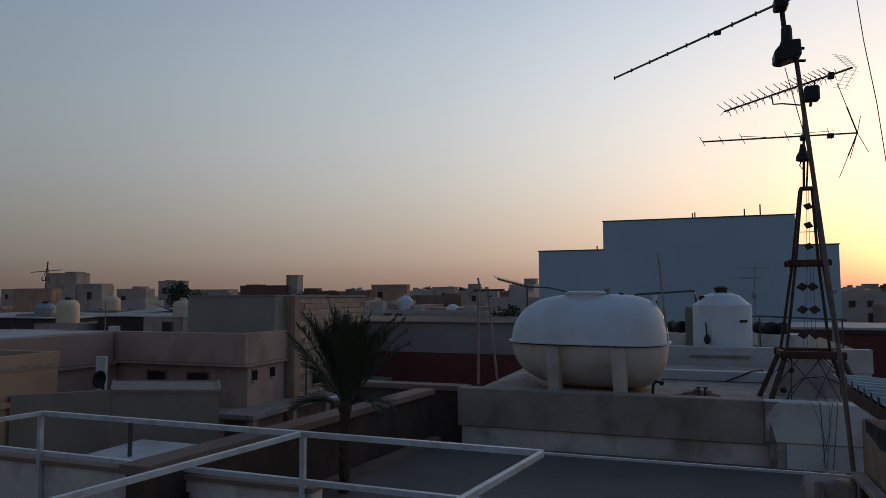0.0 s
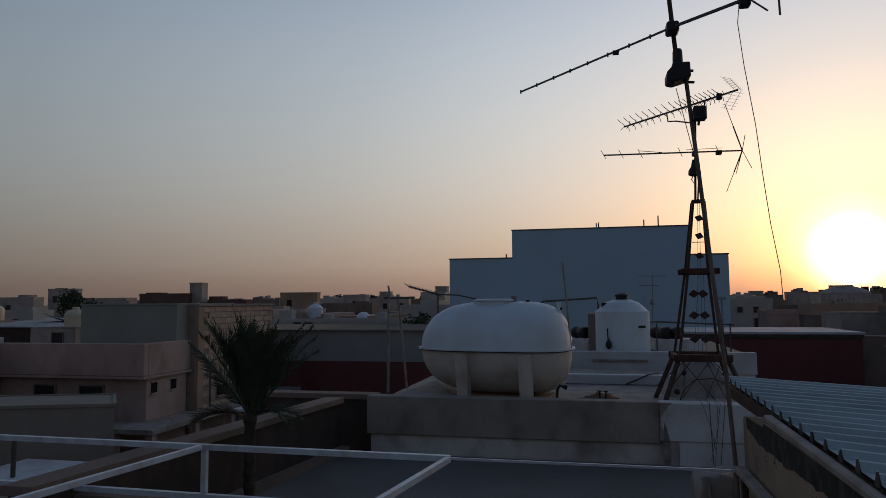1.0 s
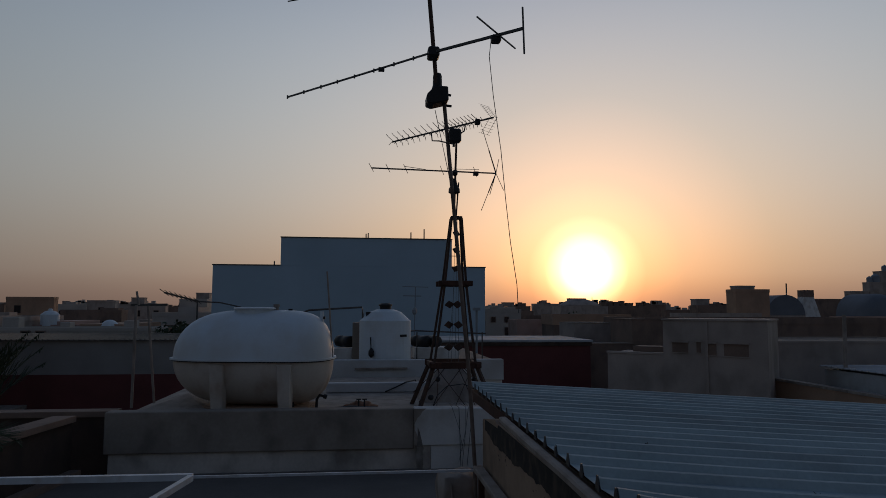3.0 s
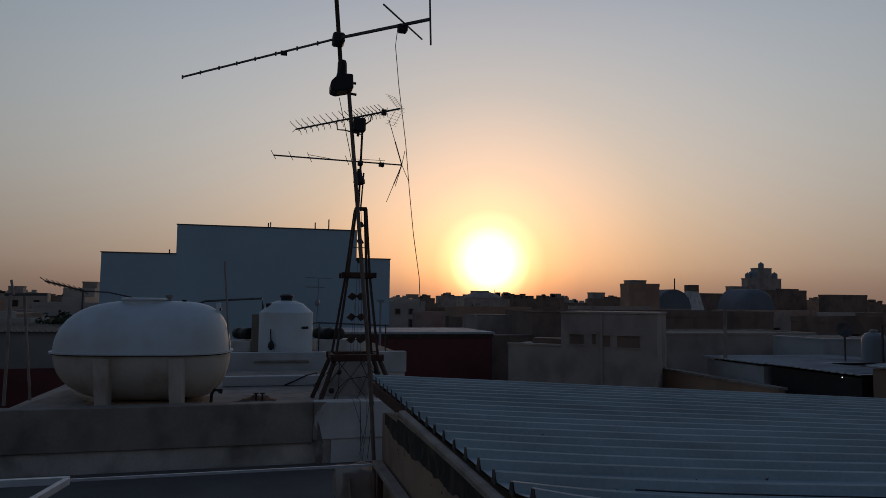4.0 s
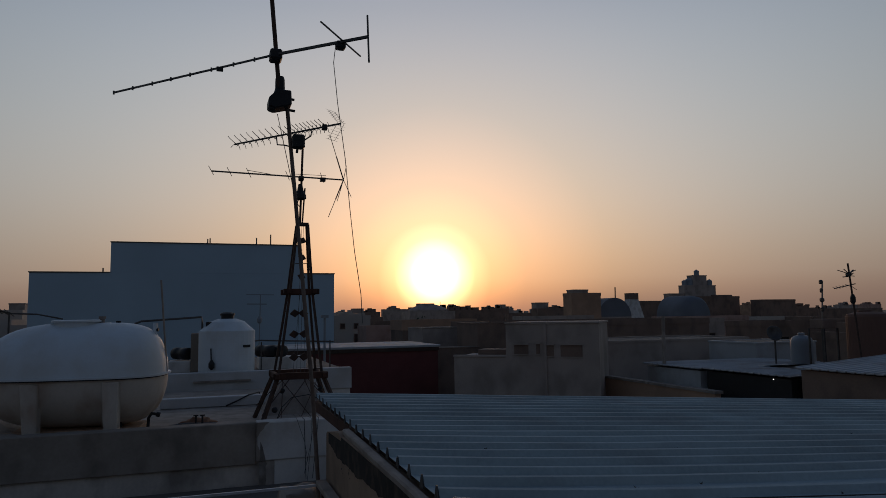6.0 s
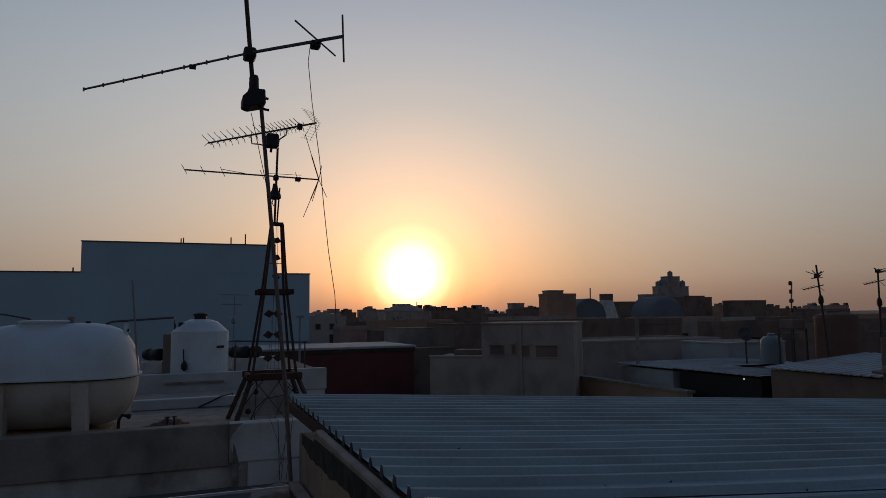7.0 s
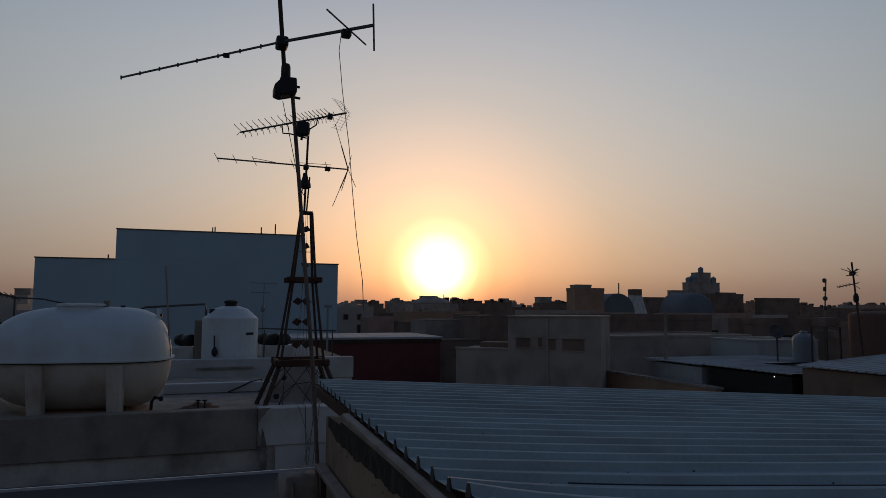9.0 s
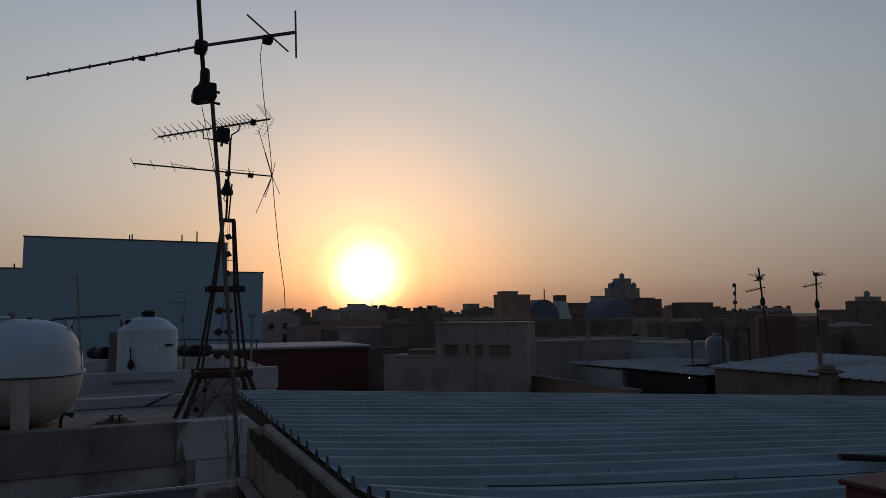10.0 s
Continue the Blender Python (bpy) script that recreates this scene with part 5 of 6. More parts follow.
part("lid", lathe([(0.22, 1.64), (0.22, 1.72), (0.16, 1.74)], (0, 0.1, 0), sides=18), BROWN_TANK, bt, local=True)
upright_tank((20.2, 18.0, 7.13), 0.36, 0.85, GREY_TANK, "grey upright water tank on a shed roof", ribs=False)
stand = thing("tank_stand", (19.52, 16.5, 7.15), "thin dark steel stand with a small box", "stand")
for a in (-0.28, 0.28):
    for b in (-0.28, 0.28):
        part("leg", bar((19.52 + a, 16.5 + b, 7.14), (19.52 + a, 16.5 + b, 8.35), 0.045), DARK_METAL, stand)
part("box", box(19.26, 19.78, 16.24, 16.76, 8.35, 8.65, bevel=0.02), DARK_RENDER, stand)


def roof_aerial(base, top, label, drop=0.3, seed=1):
    p = thing("antenna", base, label, "antenna", "aerials on the far roofs")
    rn = random.Random(seed)
    part("pole", bar(base, top, 0.055, sides=8), RUST, p)
    t = Vector(top)
    hub = t - Vector((0, 0, drop))
    for i in range(11):
        a = rn.uniform(-0.6, 0.6) + (math.pi if i % 3 == 0 else 0)
        k = rn.uniform(0.16, 0.34)
        o = hub + Vector((0.02 * (i - 5), 0.02 * (i - 5), rn.uniform(-0.05, 0.05)))
        rod(p, o, o + Vector((k * math.cos(a), -k * math.sin(a), rn.uniform(-0.03, 0.15))), rn.uniform(0.02, 0.036))
    part("hub_box", box(hub.x - 0.07, hub.x + 0.07, hub.y - 0.06, hub.y + 0.06, hub.z - 0.05, hub.z + 0.06, bevel=0.02), BLACK, p)
    low = hub - Vector((0, 0, 0.30))
    part("boom", bar(low + Vector((-0.34, 0.23, -0.10)), low + Vector((0.14, -0.1, 0.03)), 0.028), DARK_METAL, p)
    for i in range(5):
        o = low + Vector((-0.32 + 0.07 * i, 0.216 - 0.047 * i, -0.094 + 0.02 * i))
        rod(p, o + Vector((-0.03, -0.1, -0.03)), o + Vector((0.03, 0.1, 0.04)), 0.014)
    rod(p, low + Vector((0.05, 0, -0.02)), low + Vector((0.40, 0.1, -0.14)), 0.016)
    part("rotator", lathe([(0.04, -0.14), (0.075, -0.08), (0.075, 0.04), (0.04, 0.14)], tuple(along(base, top, 0.66)), sides=8), BLACK, p)


roof_aerial((19.12, 14.85, 7.19), (18.98, 15.0, 10.30), "tilted rusty aerial pole with short antennas", 0.34, 4)
roof_aerial((21.0, 14.6, 7.18), (21.14, 14.64, 10.17), "straight aerial pole with two short antennas", 0.06, 9)
fx = thing("antenna", (19.52, 16.5, 8.65), "slim knobbed aerial mast", "antenna")
part("pole", bar((19.52, 16.5, 8.65), (19.57, 16.45, 9.86), 0.05, sides=8), COPING, fx)
for z, r in ((8.95, 0.06), (9.25, 0.07), (9.55, 0.05), (9.82, 0.06)):
    part("clamp", lathe([(0.03, -0.07), (r, -0.04), (r, 0.04), (0.03, 0.07)], (19.54, 16.48, z), sides=8), DARK_METAL, fx)
pp2 = thing("pipe", (15.95, 19.8, 7.15), "pale upright roof pipe", "pipe")
part("tube", bar((15.92, 19.77, 7.13), (15.95, 19.77, 8.8), 0.12, sides=10), COPING, pp2)
pp3 = thing("pipe", (16.3, 11.11, 7.44), "pale upright roof pipe", "pipe")
part("tube", bar((16.3, 11.11, 7.43), (16.32, 11.10, 8.29), 0.11, sides=10), DARK_RENDER, pp3)

rd = thing("satellite_dish", (19.0, 18.0, 7.13), "dark satellite dish on a shed roof", "satellite dish")
part("post", bar((19.05, 18.0, 7.12), (19.05, 18.0, 8.2), 0.06, sides=8), DARK_METAL, rd)
own = lathe([(0.02, 0.0), (0.12, 0.02), (0.2, 0.05), (0.26, 0.09), (0.25, 0.1), (0.19, 0.06), (0.02, 0.015)], (0, 0, 0), sides=24)
own.transform(Matrix.Translation((19.0, 18.0, 8.15)) @ Matrix.Rotation(radians(-20), 4, "Z") @ Matrix.Rotation(radians(70), 4, "X"))
part("dish", own, DARK_METAL, rd, smooth=True)
fm = thing("post", (53.75, 80.0, 0.02), "thin dark mast over the far roofs", "post")
part("shaft", bar((53.6, 80.0, 0.02), (53.81, 80.0, 12.36), 0.16, sides=6), DARK_METAL, fm)

# town to the horizon: named by their roofs' heights
TOWN = (
    (-88.2, -82.4, 75, 12.2), (-82.2, -77.6, 75, 10.6), (-86.2, -82.3, 80, 10.4), (-88, -82, 88, 10.0), (-85.8, -80.4, 95, 11.4), (-84.6, -75, 100, 9.8), (-98, -89, 120, 10.1),
    (-61.6, -54.3, 85, 10.3), (-54, -46.8, 88, 9.4), (-58.6, -52.4, 110, 9.5), (-47.4, -41.2, 100, 10.5), (-53.8, -48.2, 130, 9.7), (-44.4, -39.9, 120, 10.3),
    (-39.4, -33.2, 125, 9.8), (-22, -18.6, 90, 10.2), (-143, -133, 110, 10.4),
    (-24.2, -18.3, 50, 7.8), (-16.8, -9, 40, 7.7), (-24.5, -21.5, 45, 8.4), (-33, -26, 60, 8.2), (-42, -36, 70, 8.6), (-30, -24, 75, 8.8), (-18, -12, 65, 8.6),
    (20.9, 24, 110, 9.3), (23.6, 28.2, 120, 9.9), (51.6, 60, 171, 11.2), (62, 69, 176, 10.4), (68.4, 75.2, 180, 10.1), (65.8, 70.2, 150, 10.3), (65.6, 74.2, 140, 9.6),
    (48.2, 53.1, 92, 9.7), (41.3, 45.2, 70, 11.3), (62.2, 75.2, 95, 10.9), (75.3, 89.6, 96, 11.5), (88.3, 95.9, 90, 10.8), (127.8, 134, 120, 9.4), (145, 167, 130, 9.6),
    (113, 119.8, 80, 9.3), (120, 128.4, 80, 10.9), (30, 38, 60, 8.7), (40, 50, 52, 8.5), (26, 40, 44, 8.4),
)
rnd = random.Random(11)
TINTS = (PALE_RENDER, GREY_RENDER, BEIGE, DARK_RENDER, PINK, PALE_RENDER, GREY_RENDER)
NAMES = ("pale rendered", "grey rendered", "sandy beige", "brown-grey", "faded pink", "pale rendered", "grey rendered")
for i, (a, b, y, top) in enumerate(TOWN):
    k = rnd.randrange(len(TINTS))
    dpt = rnd.uniform(6, 10) if abs(a) < 30 else rnd.uniform(1.2, 2.5)
    if y > 60:
        top -= 0.004 * y * rnd.random() if a > 0 else 0.0
    wins = []
    n = max(1, int((b - a) / 2.6))
    for j in range(n):
        cx = a + (b - a) * (j + 0.5) / n
        if rnd.random() < 0.75:
            wins.append((cx - 0.4, cx + 0.4, top - 2.2, top - 1.2))
    if a < -60:
        k = 1
        wins = wins[:1]
    tint = TINTS[k]
    if -62 < a < -46 and y < 90:
        tint, wins = RED_BROWN, []
    if a == 41.3:
        k = 2
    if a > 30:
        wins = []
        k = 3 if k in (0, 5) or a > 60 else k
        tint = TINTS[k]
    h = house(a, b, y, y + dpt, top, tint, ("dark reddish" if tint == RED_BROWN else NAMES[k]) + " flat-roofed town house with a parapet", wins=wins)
    if rnd.random() < 0.6 and b - a > 4:
        w = (b - a) * 0.3
        o = rnd.uniform(a + 0.3, b - w - 0.3)
        part("stair_head", box(o, o + w, y + 0.3, y + dpt, top - 0.3, top + rnd.uniform(0.1, 0.5)), tint, h)
# lower roofs between, and the last row of houses against the sky
FILL = [(36, 50, 22, 8.1), (30.5, 35.5, 24, 7.8), (52, 66, 30, 8.3), (33, 47, 33, 8.3)]
for i in range(46):
    a = -190 + i * 11 + rnd.uniform(-3, 3)
    FILL.append((a, a + rnd.uniform(7, 13), rnd.uniform(200, 260), rnd.uniform(9.1, 11.2)))
for i in range(60):
    y = rnd.uniform(44, 110)
    a = rnd.uniform(-1.35, 1.5) * y
    if -24 < a < 12 and y < 75 or -34 < a < 34 and y < 48:
        continue
    FILL.append((a, a + rnd.uniform(5, 9), y, rnd.uniform(6.6, 8.3)))
for a, b, y, top in FILL:
    k = rnd.randrange(len(TINTS))
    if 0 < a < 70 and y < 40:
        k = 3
    n = max(1, int((b - a) / 3))
    wins = [(a + (b - a) * (j + 0.4) / n, a + (b - a) * (j + 0.4) / n + 0.7, top - 1.9, top - 1.0) for j in range(n) if rnd.random() < 0.5 and y < 150]
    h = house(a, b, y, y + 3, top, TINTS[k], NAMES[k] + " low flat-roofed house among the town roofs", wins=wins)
    for j in range(rnd.randrange(6, 12) if y > 150 else 0):
        o = rnd.uniform(a, b - 0.8)
        part("roof_box", box(o, o + rnd.uniform(0.5, 1.9), y + 0.5, y + 1.5, top - 0.3, top + rnd.uniform(0.2, 1.3)), TINTS[k], h)
    if rnd.random() < 0.5:
        o = rnd.uniform(a, b - 2.2)
        part("stair_head", box(o, o + 1.8, y + 0.4, y + 2.6, top - 0.3, top + rnd.uniform(0.1, 0.7)), TINTS[k], h)
house(11.5, 14.6, 58, 61, 9.0, PALE_RENDER, "pale rendered town house with small dark windows", wins=[(12.0, 12.35, 7.9, 8.3), (13.2, 13.5, 7.9, 8.3), (13.2, 13.7, 6.6, 7.4)], parapet=0.3)
house(12.4, 15.3, 50, 53, 8.2, PINK, "faded reddish low house", parapet=0.3)
house(13.5, 18.8, 44, 47, 8.65, DARK_RENDER, "brown-grey wide house wall", parapet=0.7, trim=BEIGE)
house(16.4, 18.4, 38, 41, 8.4, DARK_RENDER, "brown-grey house with a ledge", parapet=0.5)
# tower blocks that rise over the roofs
for a, b, y, z0, z1 in ((-54.7, -52.8, 86.5, 9.0, 11.8), (-39.3, -37.1, 126, 9.4, 10.9), (-20.2, -18.6, 91, 9.8, 11.0), (48.4, 50.5, 93, 9.3, 10.6), (75.3, 78.3, 96.5, 11.0, 12.0), (78.5, 85.1, 96.6, 11.2, 13.4), (80.7, 83.6, 97, 13.3, 15.15), (122.5, 127.6, 80.3, 10.4, 11.6), (54.1, 58.7, 172, 10.8, 12.0), (42.1, 44.1, 71, 11.0, 11.7), (26.2, 28.2, 121, 9.5, 10.3)):
    tb = thing("stair_tower", ((a + b) / 2, y + 2, z0), "rendered stair tower on a flat roof", "stair tower")
    part("wall", box(a, b, y, y + min(1.5, b - a + 1), z0, z1 - 0.15), GREY_RENDER, tb)
    part("cornice", box(a - 0.05, b + 0.05, y - 0.05, y + min(1.5, b - a + 1) + 0.05, z1 - 0.15, z1), GREY_RENDER, tb)
for x, y, z, r in ((79.0, 97.2, 13.4, 0.42), (80.0, 97.2, 13.4, 0.6), (84.3, 97.2, 13.4, 0.48), (82.0, 97.6, 15.15, 0.45), (124.5, 80.9, 11.6, 0.5)):
    upright_tank((x, y, z), r, r * 1.6, GREY_TANK, "small roof water tank far off", "far roof tanks")
# low dome under the sun
dome = thing("building", (43.6, 131, 0), "wide pale building with a shallow dome among the far roofs", "building")
part("wall", box(38.9, 48.3, 128, 134, 0.02, 9.7), GREY_RENDER, dome)
own = lathe([(4.2, 0), (4.0, 0.3), (3.3, 0.75), (2.4, 1.1), (1.4, 1.36), (0.3, 1.45)], (43.6, 131, 9.7), sides=28, squash=(1, 0.6))
part("dome", own, GREY_RENDER, dome, smooth=True)
part("stair_head", box(42.0, 44.6, 130, 131.5, 9.701, 11.25), GREY_RENDER, dome)
part("finial", bar((46.2, 131, 10.3), (46.2, 131, 11.6), 0.12, sides=6), DARK_METAL, dome)
for x, w, z in ((48.8, 1.0, 10.5), (50.2, 0.8, 10.75), (51.4, 1.0, 10.6), (52.7, 0.7, 10.8), (54.2, 1.3, 10.4), (56.4, 0.8, 10.5), (58.0, 1.1, 10.3)):
    rc = thing("roof_unit", (x, 132, 9.5), "small dark roof cabinet on a far house", "cabinet", "roof cabinets")
    part("body", box(x - w / 2, x + w / 2, 131.5, 133, 9.5, z - 0.12), DARK_RENDER, rc)
    part("cap", box(x - w / 2 - 0.06, x + w / 2 + 0.06, 131.44, 133.06, z - 0.12, z), DARK_RENDER, rc)
house(48.32, 59.2, 131, 134, 9.85, DARK_RENDER, "brown-grey far house carrying small roof cabinets", parapet=0.35)

# bluish domed shed roofs and white stack beside the sandy tower
dm = thing("silo", (50.5, 76, 0), "grey-blue rounded roof of a workshop", "silo")
own = bmesh.new()
n = 20
rows = []
for yy in (75, 84):
    rows.append([own.verts.new((50.4 + 2.4 * math.cos(math.pi * j / n), yy, 8.4 + 2.4 * math.sin(math.pi * j / n))) for j in range(n + 1)])
for j in range(n):
    own.faces.new((rows[0][j], rows[1][j], rows[1][j + 1], rows[0][j + 1]))
own.faces.new(rows[0])
part("vault", own, DULL_BLUE, dm)
part("wall", box(48, 52.8, 75, 84, 0.02, 8.39), GREY_RENDER, dm)
ds = thing("silo", (66.9, 80, 0), "dull blue rounded workshop roof before the tower house", "silo")
own = bmesh.new()
rows = [[own.verts.new((67.3 + 2.5 * math.cos(math.pi * j / n) * k, yy, 8.2 + 3.0 * math.sin(math.pi * j / n) * k)) for j in range(n + 1)] for yy, k in ((79.6, 0.75), (80.2, 0.93), (81.5, 1.0), (86, 1.0))]
for p, q in zip(rows, rows[1:]):
    for j in range(n):
        own.faces.new((p[j], q[j], q[j + 1], p[j + 1]))
own.faces.new(rows[0])
part("vault", own, DULL_BLUE, ds, smooth=True)
part("wall", box(63.8, 70.0, 79.5, 86, 0.02, 8.19), GREY_RENDER, ds)
wsx = thing("chimney", (53.5, 76, 0), "pale tapering roof stack", "chimney")
part("stack", box(52.4, 54.8, 75, 77, 8.0, 10.6, taper=0.45), WHITEWASH, wsx)
part("cap", box(52.95, 54.25, 75.4, 76.6, 10.6, 11.4), DARK_RENDER, wsx)
part("base", box(52.4, 54.8, 75, 77, 0.02, 8.0), GREY_RENDER, wsx)

# roofs and tanks between the near houses and the town
# both sheds are solid; near-black brown paints the shade of their open fronts
sheet_roof(-31.2, -24.6, 30, 35, 7.75, 8.05, "shed with a pale metal roof behind the pink house", BROWN_WALL, "solid dark brown wall for a shaded open front")
sheet_roof(-45, -33.8, 31, 36, 7.55, 7.7, "shed with a pale metal roof and dark front", BROWN_WALL, "solid dark brown wall for a shaded open front")
upright_tank((-33.4, 30.2, 7.3), 0.62, 1.2, TAN_TANK, "tan upright fibreglass water tank on a roof", "tan tanks", ribs=False)
upright_tank((-24.7, 29.7, 7.75), 0.52, 0.75, TAN_TANK, "tan upright fibreglass water tank on a roof", "tan tanks", ribs=False)
house(-34.6, -31.4, 29, 33, 7.3, GREY_RENDER, "low grey roof block under a tan tank", parapet=0.02)
house(-26.6, -24.0, 28.9, 31, 7.75, GREY_RENDER, "low grey roof block with a dark doorway", wins=[(-25.3, -24.7, 6.9, 7.5)], parapet=0.02)
upright_tank((-38.0, 32.6, 7.75), 0.62, 0.5, GREY_TANK, "grey-blue upright water tank on a roof", "grey tanks", ribs=False)
house(-39.2, -36.2, 31.5, 34, 7.75, GREY_RENDER, "low grey roof block under a grey tank", parapet=0.02)
bs = thing("roof_sheet", (-28, 32.5, 7.9), "loose pale blue sheet propped on the shed roof", "sheet")
own = box(-0.9, 0.9, -0.5, 0.5, 0, 0.03)
own.transform(Matrix.Translation((-28, 32.6, 8.02)) @ Matrix.Rotation(radians(14), 4, "Y") @ Matrix.Rotation(radians(-18), 4, "X"))
part("sheet", own, SHEET, bs)
upright_tank((-20.6, 50.5, 7.5), 0.6, 1.0, GRP, "small white water tank on a far roof", "white roof tanks")
wd = thing("dome_tank", (-13.2, 40.4, 7.35), "round white domed tank on a far roof", "water tank")
own = bmesh.new()
bmesh.ops.create_uvsphere(own, u_segments=24, v_segments=12, radius=0.5, matrix=Matrix.Translation((-13.2, 40.6, 7.8)))
part("shell", own, GRP, wd, smooth=True)
part("stand", box(-13.5, -12.9, 40.3, 40.9, 7.33, 7.5), COPING, wd)
house(-75.8, -69.6, 60, 61.5, 9.75, BEIGE, "sandy low house with a tall aerial", parapet=0.02)
ta = thing("antenna", (-71.3, 60.7, 9.75), "dark aerial tower with long level booms", "antenna")
part("pole", bar((-71.4, 60.7, 9.75), (-71.15, 60.7, 12.95), 0.16, sides=8), DARK_METAL, ta)
part("boom", bar((-73.8, 60.7, 11.72), (-68.9, 60.7, 11.95), 0.08), DARK_METAL, ta)
part("frame", bar((-72.0, 60.7, 10.7), (-70.9, 60.7, 10.75), 0.1), DARK_METAL, ta)
for x in (-72.0, -71.45, -70.95):
    part("prong", bar((x, 60.7, 10.7), (x, 60.7, 11.2), 0.08), DARK_METAL, ta)
part("stay", bar((-71.7, 60.7, 11.3), (-71.15, 60.7, 12.4), 0.06), DARK_METAL, ta)
part("stay", bar((-70.8, 60.7, 11.3), (-71.2, 60.7, 12.4), 0.06), DARK_METAL, ta)
la = thing("antenna", (-6.2, 30.5, 7.66), "long dark yagi above the shed roof", "antenna")
part("pole", bar((-6.15, 30.5, 7.66), (-6.15, 30.5, 9.3), 0.06), DARK_METAL, la)
part("boom", bar((-7.55, 30.5, 9.62), (-6.1, 30.5, 9.24), 0.07), DARK_METAL, la)
for i in range(8):
    p = along((-7.55, 30.5, 9.62), (-6.15, 30.5, 9.25), i / 7)
    rod(la, p + Vector((-0.10, -0.3, 0.14)), p + Vector((0.10, 0.3, -0.12)), 0.035)
part("arm", rope([(-6.1, 30.5, 9.24), (-5.2, 30.5, 9.2), (-4.3, 30.5, 9.0)], 0.06), DARK_METAL, la)


def tree(at, r, h, seed):
    t = thing("tree", at, "dark dusty tree crown above the roofs", "tree")
    rn = random.Random(seed)
    own = bar(at, (at[0], at[1], at[2] + h * 0.6), 0.35, sides=8, ends=0.5)
    for i in range(6):
        a = i * 1.05
        bar((at[0], at[1], at[2] + h * 0.5), (at[0] + r * 0.6 * math.cos(a), at[1] + r * 0.6 * math.sin(a), at[2] + h * 0.8), 0.12, own, sides=5, ends=0.4)
    part("trunk", own, TRUNK, t)
    own = bmesh.new()
    for i in range(900):
        a, b, k = rn.uniform(0, 6.283), rn.uniform(-1, 1), rn.random() ** 0.4
        k *= 0.75 + 0.35 * math.sin(3 * a) * math.cos(4 * b)
        c = Vector((at[0] + r * k * math.cos(a) * (1 - b * b) ** 0.5, at[1] + r * k * math.sin(a) * (1 - b * b) ** 0.5, at[2] + h - r * 0.8 + r * 0.9 * b * k))
        u = Vector((rn.uniform(-1, 1), rn.uniform(-1, 1), rn.uniform(-1, 1))).normalized() * 0.16
        w = u.orthogonal().normalized() * 0.09
        own.faces.new([own.verts.new(p) for p in (c - u, c + w, c + u, c - w)])
    part("crown", own, TREE_LEAF, t)


tree((-49.4, 58, 0), 1.6, 10.3, 1)
tree((-46, 56, 0), 1.8, 9.2, 2)
tree((20, 60, 0), 1.6, 8.7, 3)
tree((-9, 38, 0), 1.3, 8.2, 4)

# ---- single stones of the block-built wall ----
stone = box(-0.06, 0.02, -0.39, 0.39, -0.107, 0.107)
bmesh.ops.bevel(stone, geom=stone.edges[:], offset=0.012, segments=1, affect="EDGES")
stone_mesh = bpy.data.meshes.new("block")
stone.to_mesh(stone_mesh)
stone.free()
stone_mesh.materials.append(BLOCK)
rnd = random.Random(3)
for r in range(17):
    z = 8.68 - r * 0.228
    for c in range(7):
        y = 23.5 + c * 0.80 + (0.4 if r % 2 else 0)
        if y > 28.5 or (23.8 < y < 25.4 and 5.2 < z < 5.95):
            continue
        o = new("block", stone_mesh)
        o.parent = bw
        o.location = Vector((-13.53 + rnd.uniform(-0.008, 0.008), y, z)) - Vector((-15, 25.8, 0))

# slim masts behind the upright tank
sa = thing("antenna", (2.72, 23.5, 7.62), "faint slim aerial with two level booms", "antenna")
part("pole", bar((2.70, 23.5, 7.62), (2.74, 23.5, 9.72), 0.035, sides=8), GREY_TANK, sa)
part("boom", bar((2.28, 23.5, 9.72), (3.18, 23.5, 9.70), 0.025), GREY_TANK, sa)
part("boom", bar((2.30, 23.5, 9.40), (2.94, 23.5, 9.39), 0.035), GREY_TANK, sa)
part("rotator", lathe([(0.04, 0), (0.08, 0.06), (0.08, 0.16), (0.04, 0.24)], (2.71, 23.5, 8.75), sides=10), GREY_TANK, sa)
sp = thing("post", (5.0, 24.2, 0), "thin dark post with a small cap", "post")
part("shaft", bar((5.0, 24.2, 0.02), (5.0, 24.2, 8.9), 0.08, sides=8), GREY_TANK, sp)
part("cap", box(4.88, 5.12, 24.08, 24.32, 8.9, 9.0), GREY_TANK, sp)

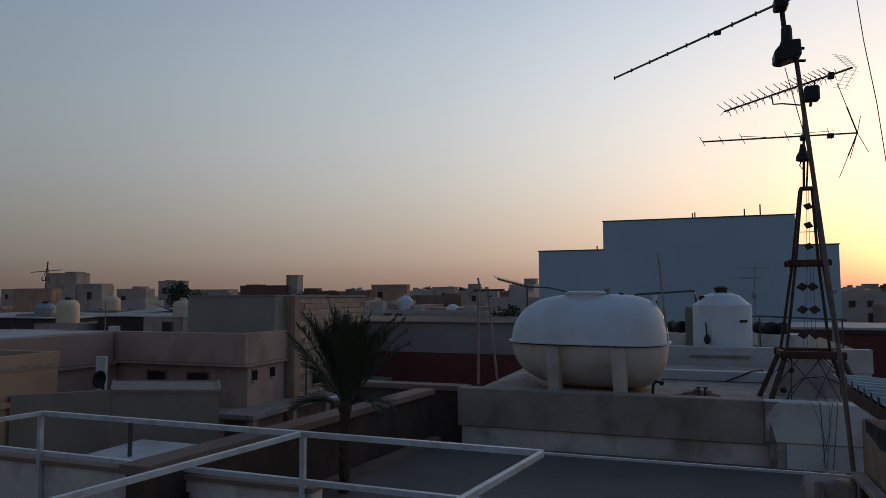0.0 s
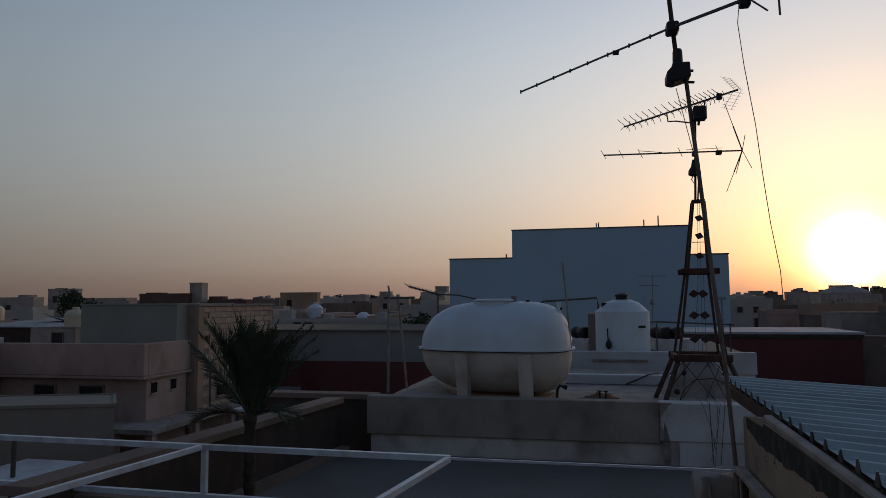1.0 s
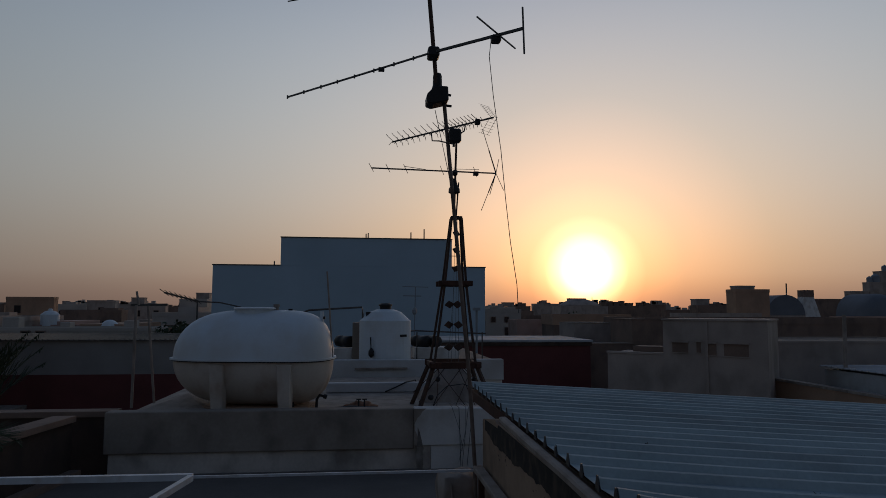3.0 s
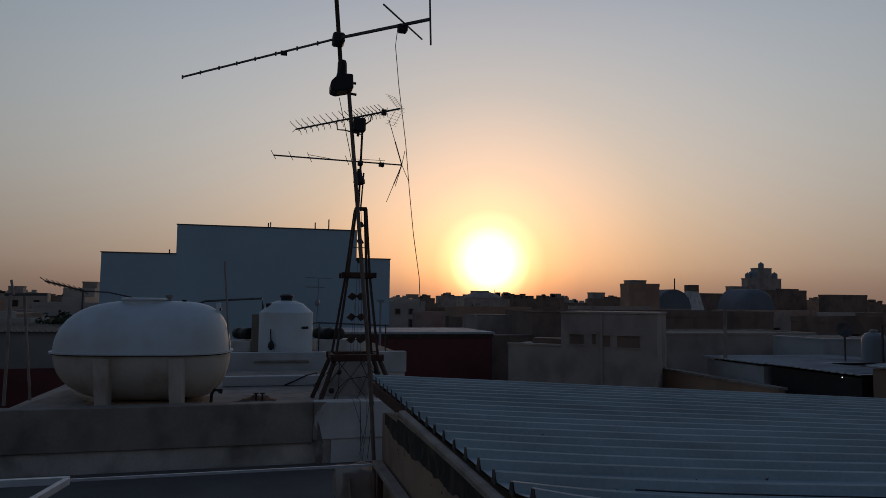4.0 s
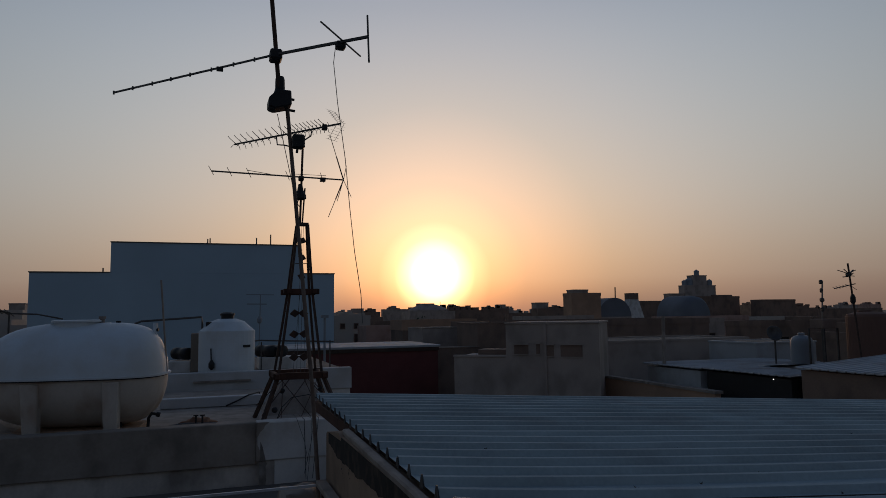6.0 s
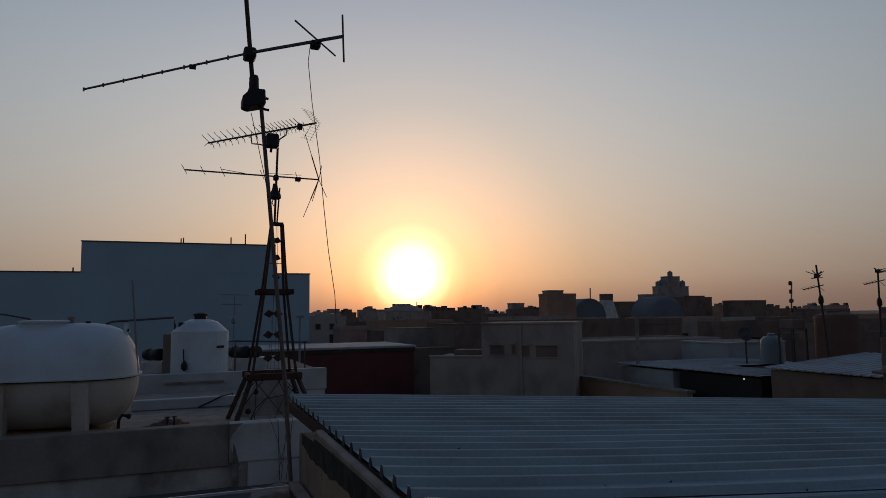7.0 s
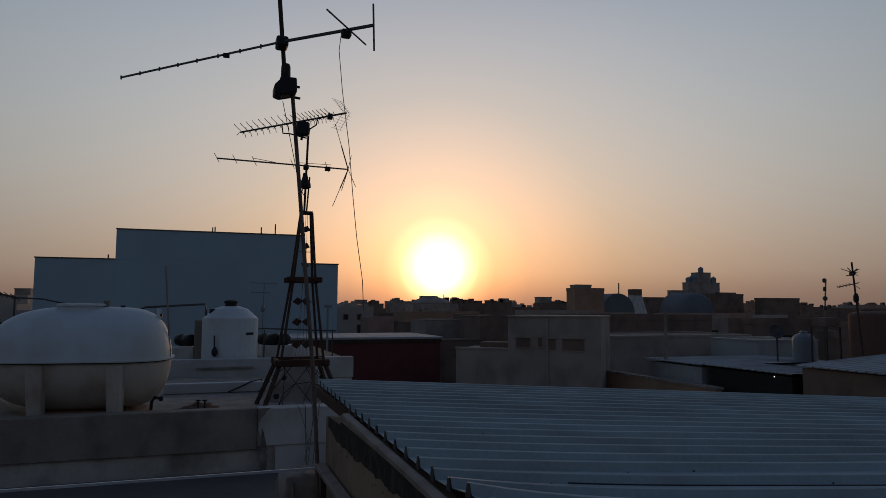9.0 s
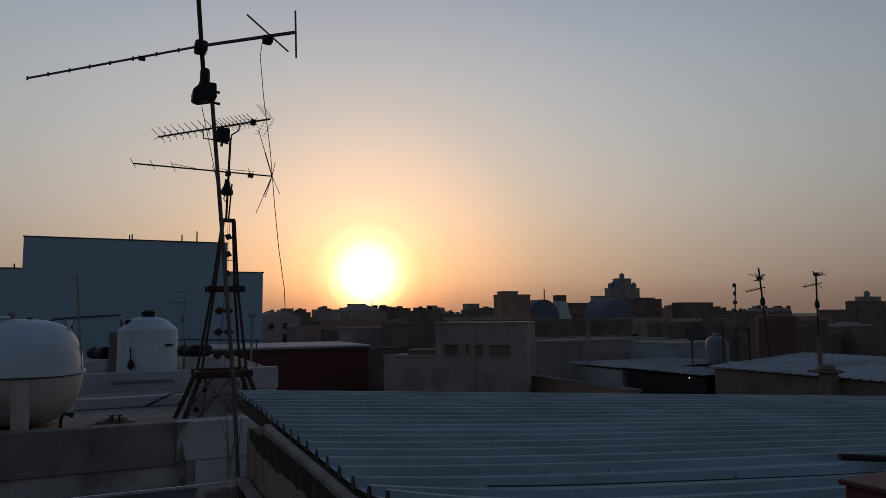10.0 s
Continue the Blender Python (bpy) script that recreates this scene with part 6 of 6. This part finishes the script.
# glowing ball for a bright point of unknown source; bulb and holder are assumed
lm = thing("lamp", (15.78, 14.86, 7.05), "small glowing ball for a bright dot under the shed eave", "lamp")
glow = bpy.data.materials.new("bright_dot")
glow.use_nodes = True
glow.node_tree.nodes["Principled BSDF"].inputs["Emission Color"].default_value = (1, 0.95, 0.85, 1)
glow.node_tree.nodes["Principled BSDF"].inputs["Emission Strength"].default_value = 1.5
own = bmesh.new()
bmesh.ops.create_icosphere(own, subdivisions=2, radius=0.015, matrix=Matrix.Translation((15.78, 14.86, 7.05)))
part("bulb", own, glow, lm)
part("holder", bar((15.78, 14.86, 7.08), (15.78, 14.86, 7.15), 0.03), BLACK, lm)

# details behind the pink house and over the red shed
wc = thing("cabinet", (-27.9, 28.2, 6.5), "small white roof cabinet beside a thin post", "cabinet")
part("body", box(-28.1, -27.65, 28.0, 28.4, 6.75, 7.3, bevel=0.02), WHITEWASH, wc)
house(-30, -26.0, 27.8, 28.8, 6.75, GREY_RENDER, "low grey parapet roof behind the pink house", parapet=0.05)
wpo = thing("post", (-28.4, 28.1, 6.75), "thin pale roof post", "post")
part("shaft", bar((-28.4, 28.1, 6.75), (-28.4, 28.1, 8.55), 0.06, sides=8), COPING, wpo)
upright_tank((-38.1, 38, 7.85), 0.6, 0.85, TAN_TANK, "tan upright fibreglass water tank on a far roof", "tan tanks", ribs=False)
house(-39.8, -36.6, 37, 40, 7.85, GREY_RENDER, "low grey roof block under a tan tank", parapet=0.03)
ps = house(-17.6, -9.9, 37, 40, 7.95, PALE_RENDER, "pale low house wall above the red shed", wins=[(-16.2, -15.8, 7.45, 7.75), (-15.5, -15.1, 7.45, 7.75)], parapet=0.2)
for x, y, z, w in ((-16.9, 37.6, 7.75, 0.8), (-14.5, 38.2, 7.75, 0.5), (-11.2, 38, 7.75, 0.6)):
    rbx = thing("roof_unit", (x, y, z), "small pale roof cabinet on a far house", "cabinet", "roof cabinets")
    part("body", box(x - w / 2, x + w / 2, y - 0.3, y + 0.3, z, z + w * 0.9, bevel=0.02), PALE_RENDER, rbx)
tree((-38.5, 47, 0), 2.0, 9.2, 7)
tree((-35.0, 48, 0), 1.8, 8.9, 8)
tree((-31.5, 47, 0), 1.6, 8.9, 9)
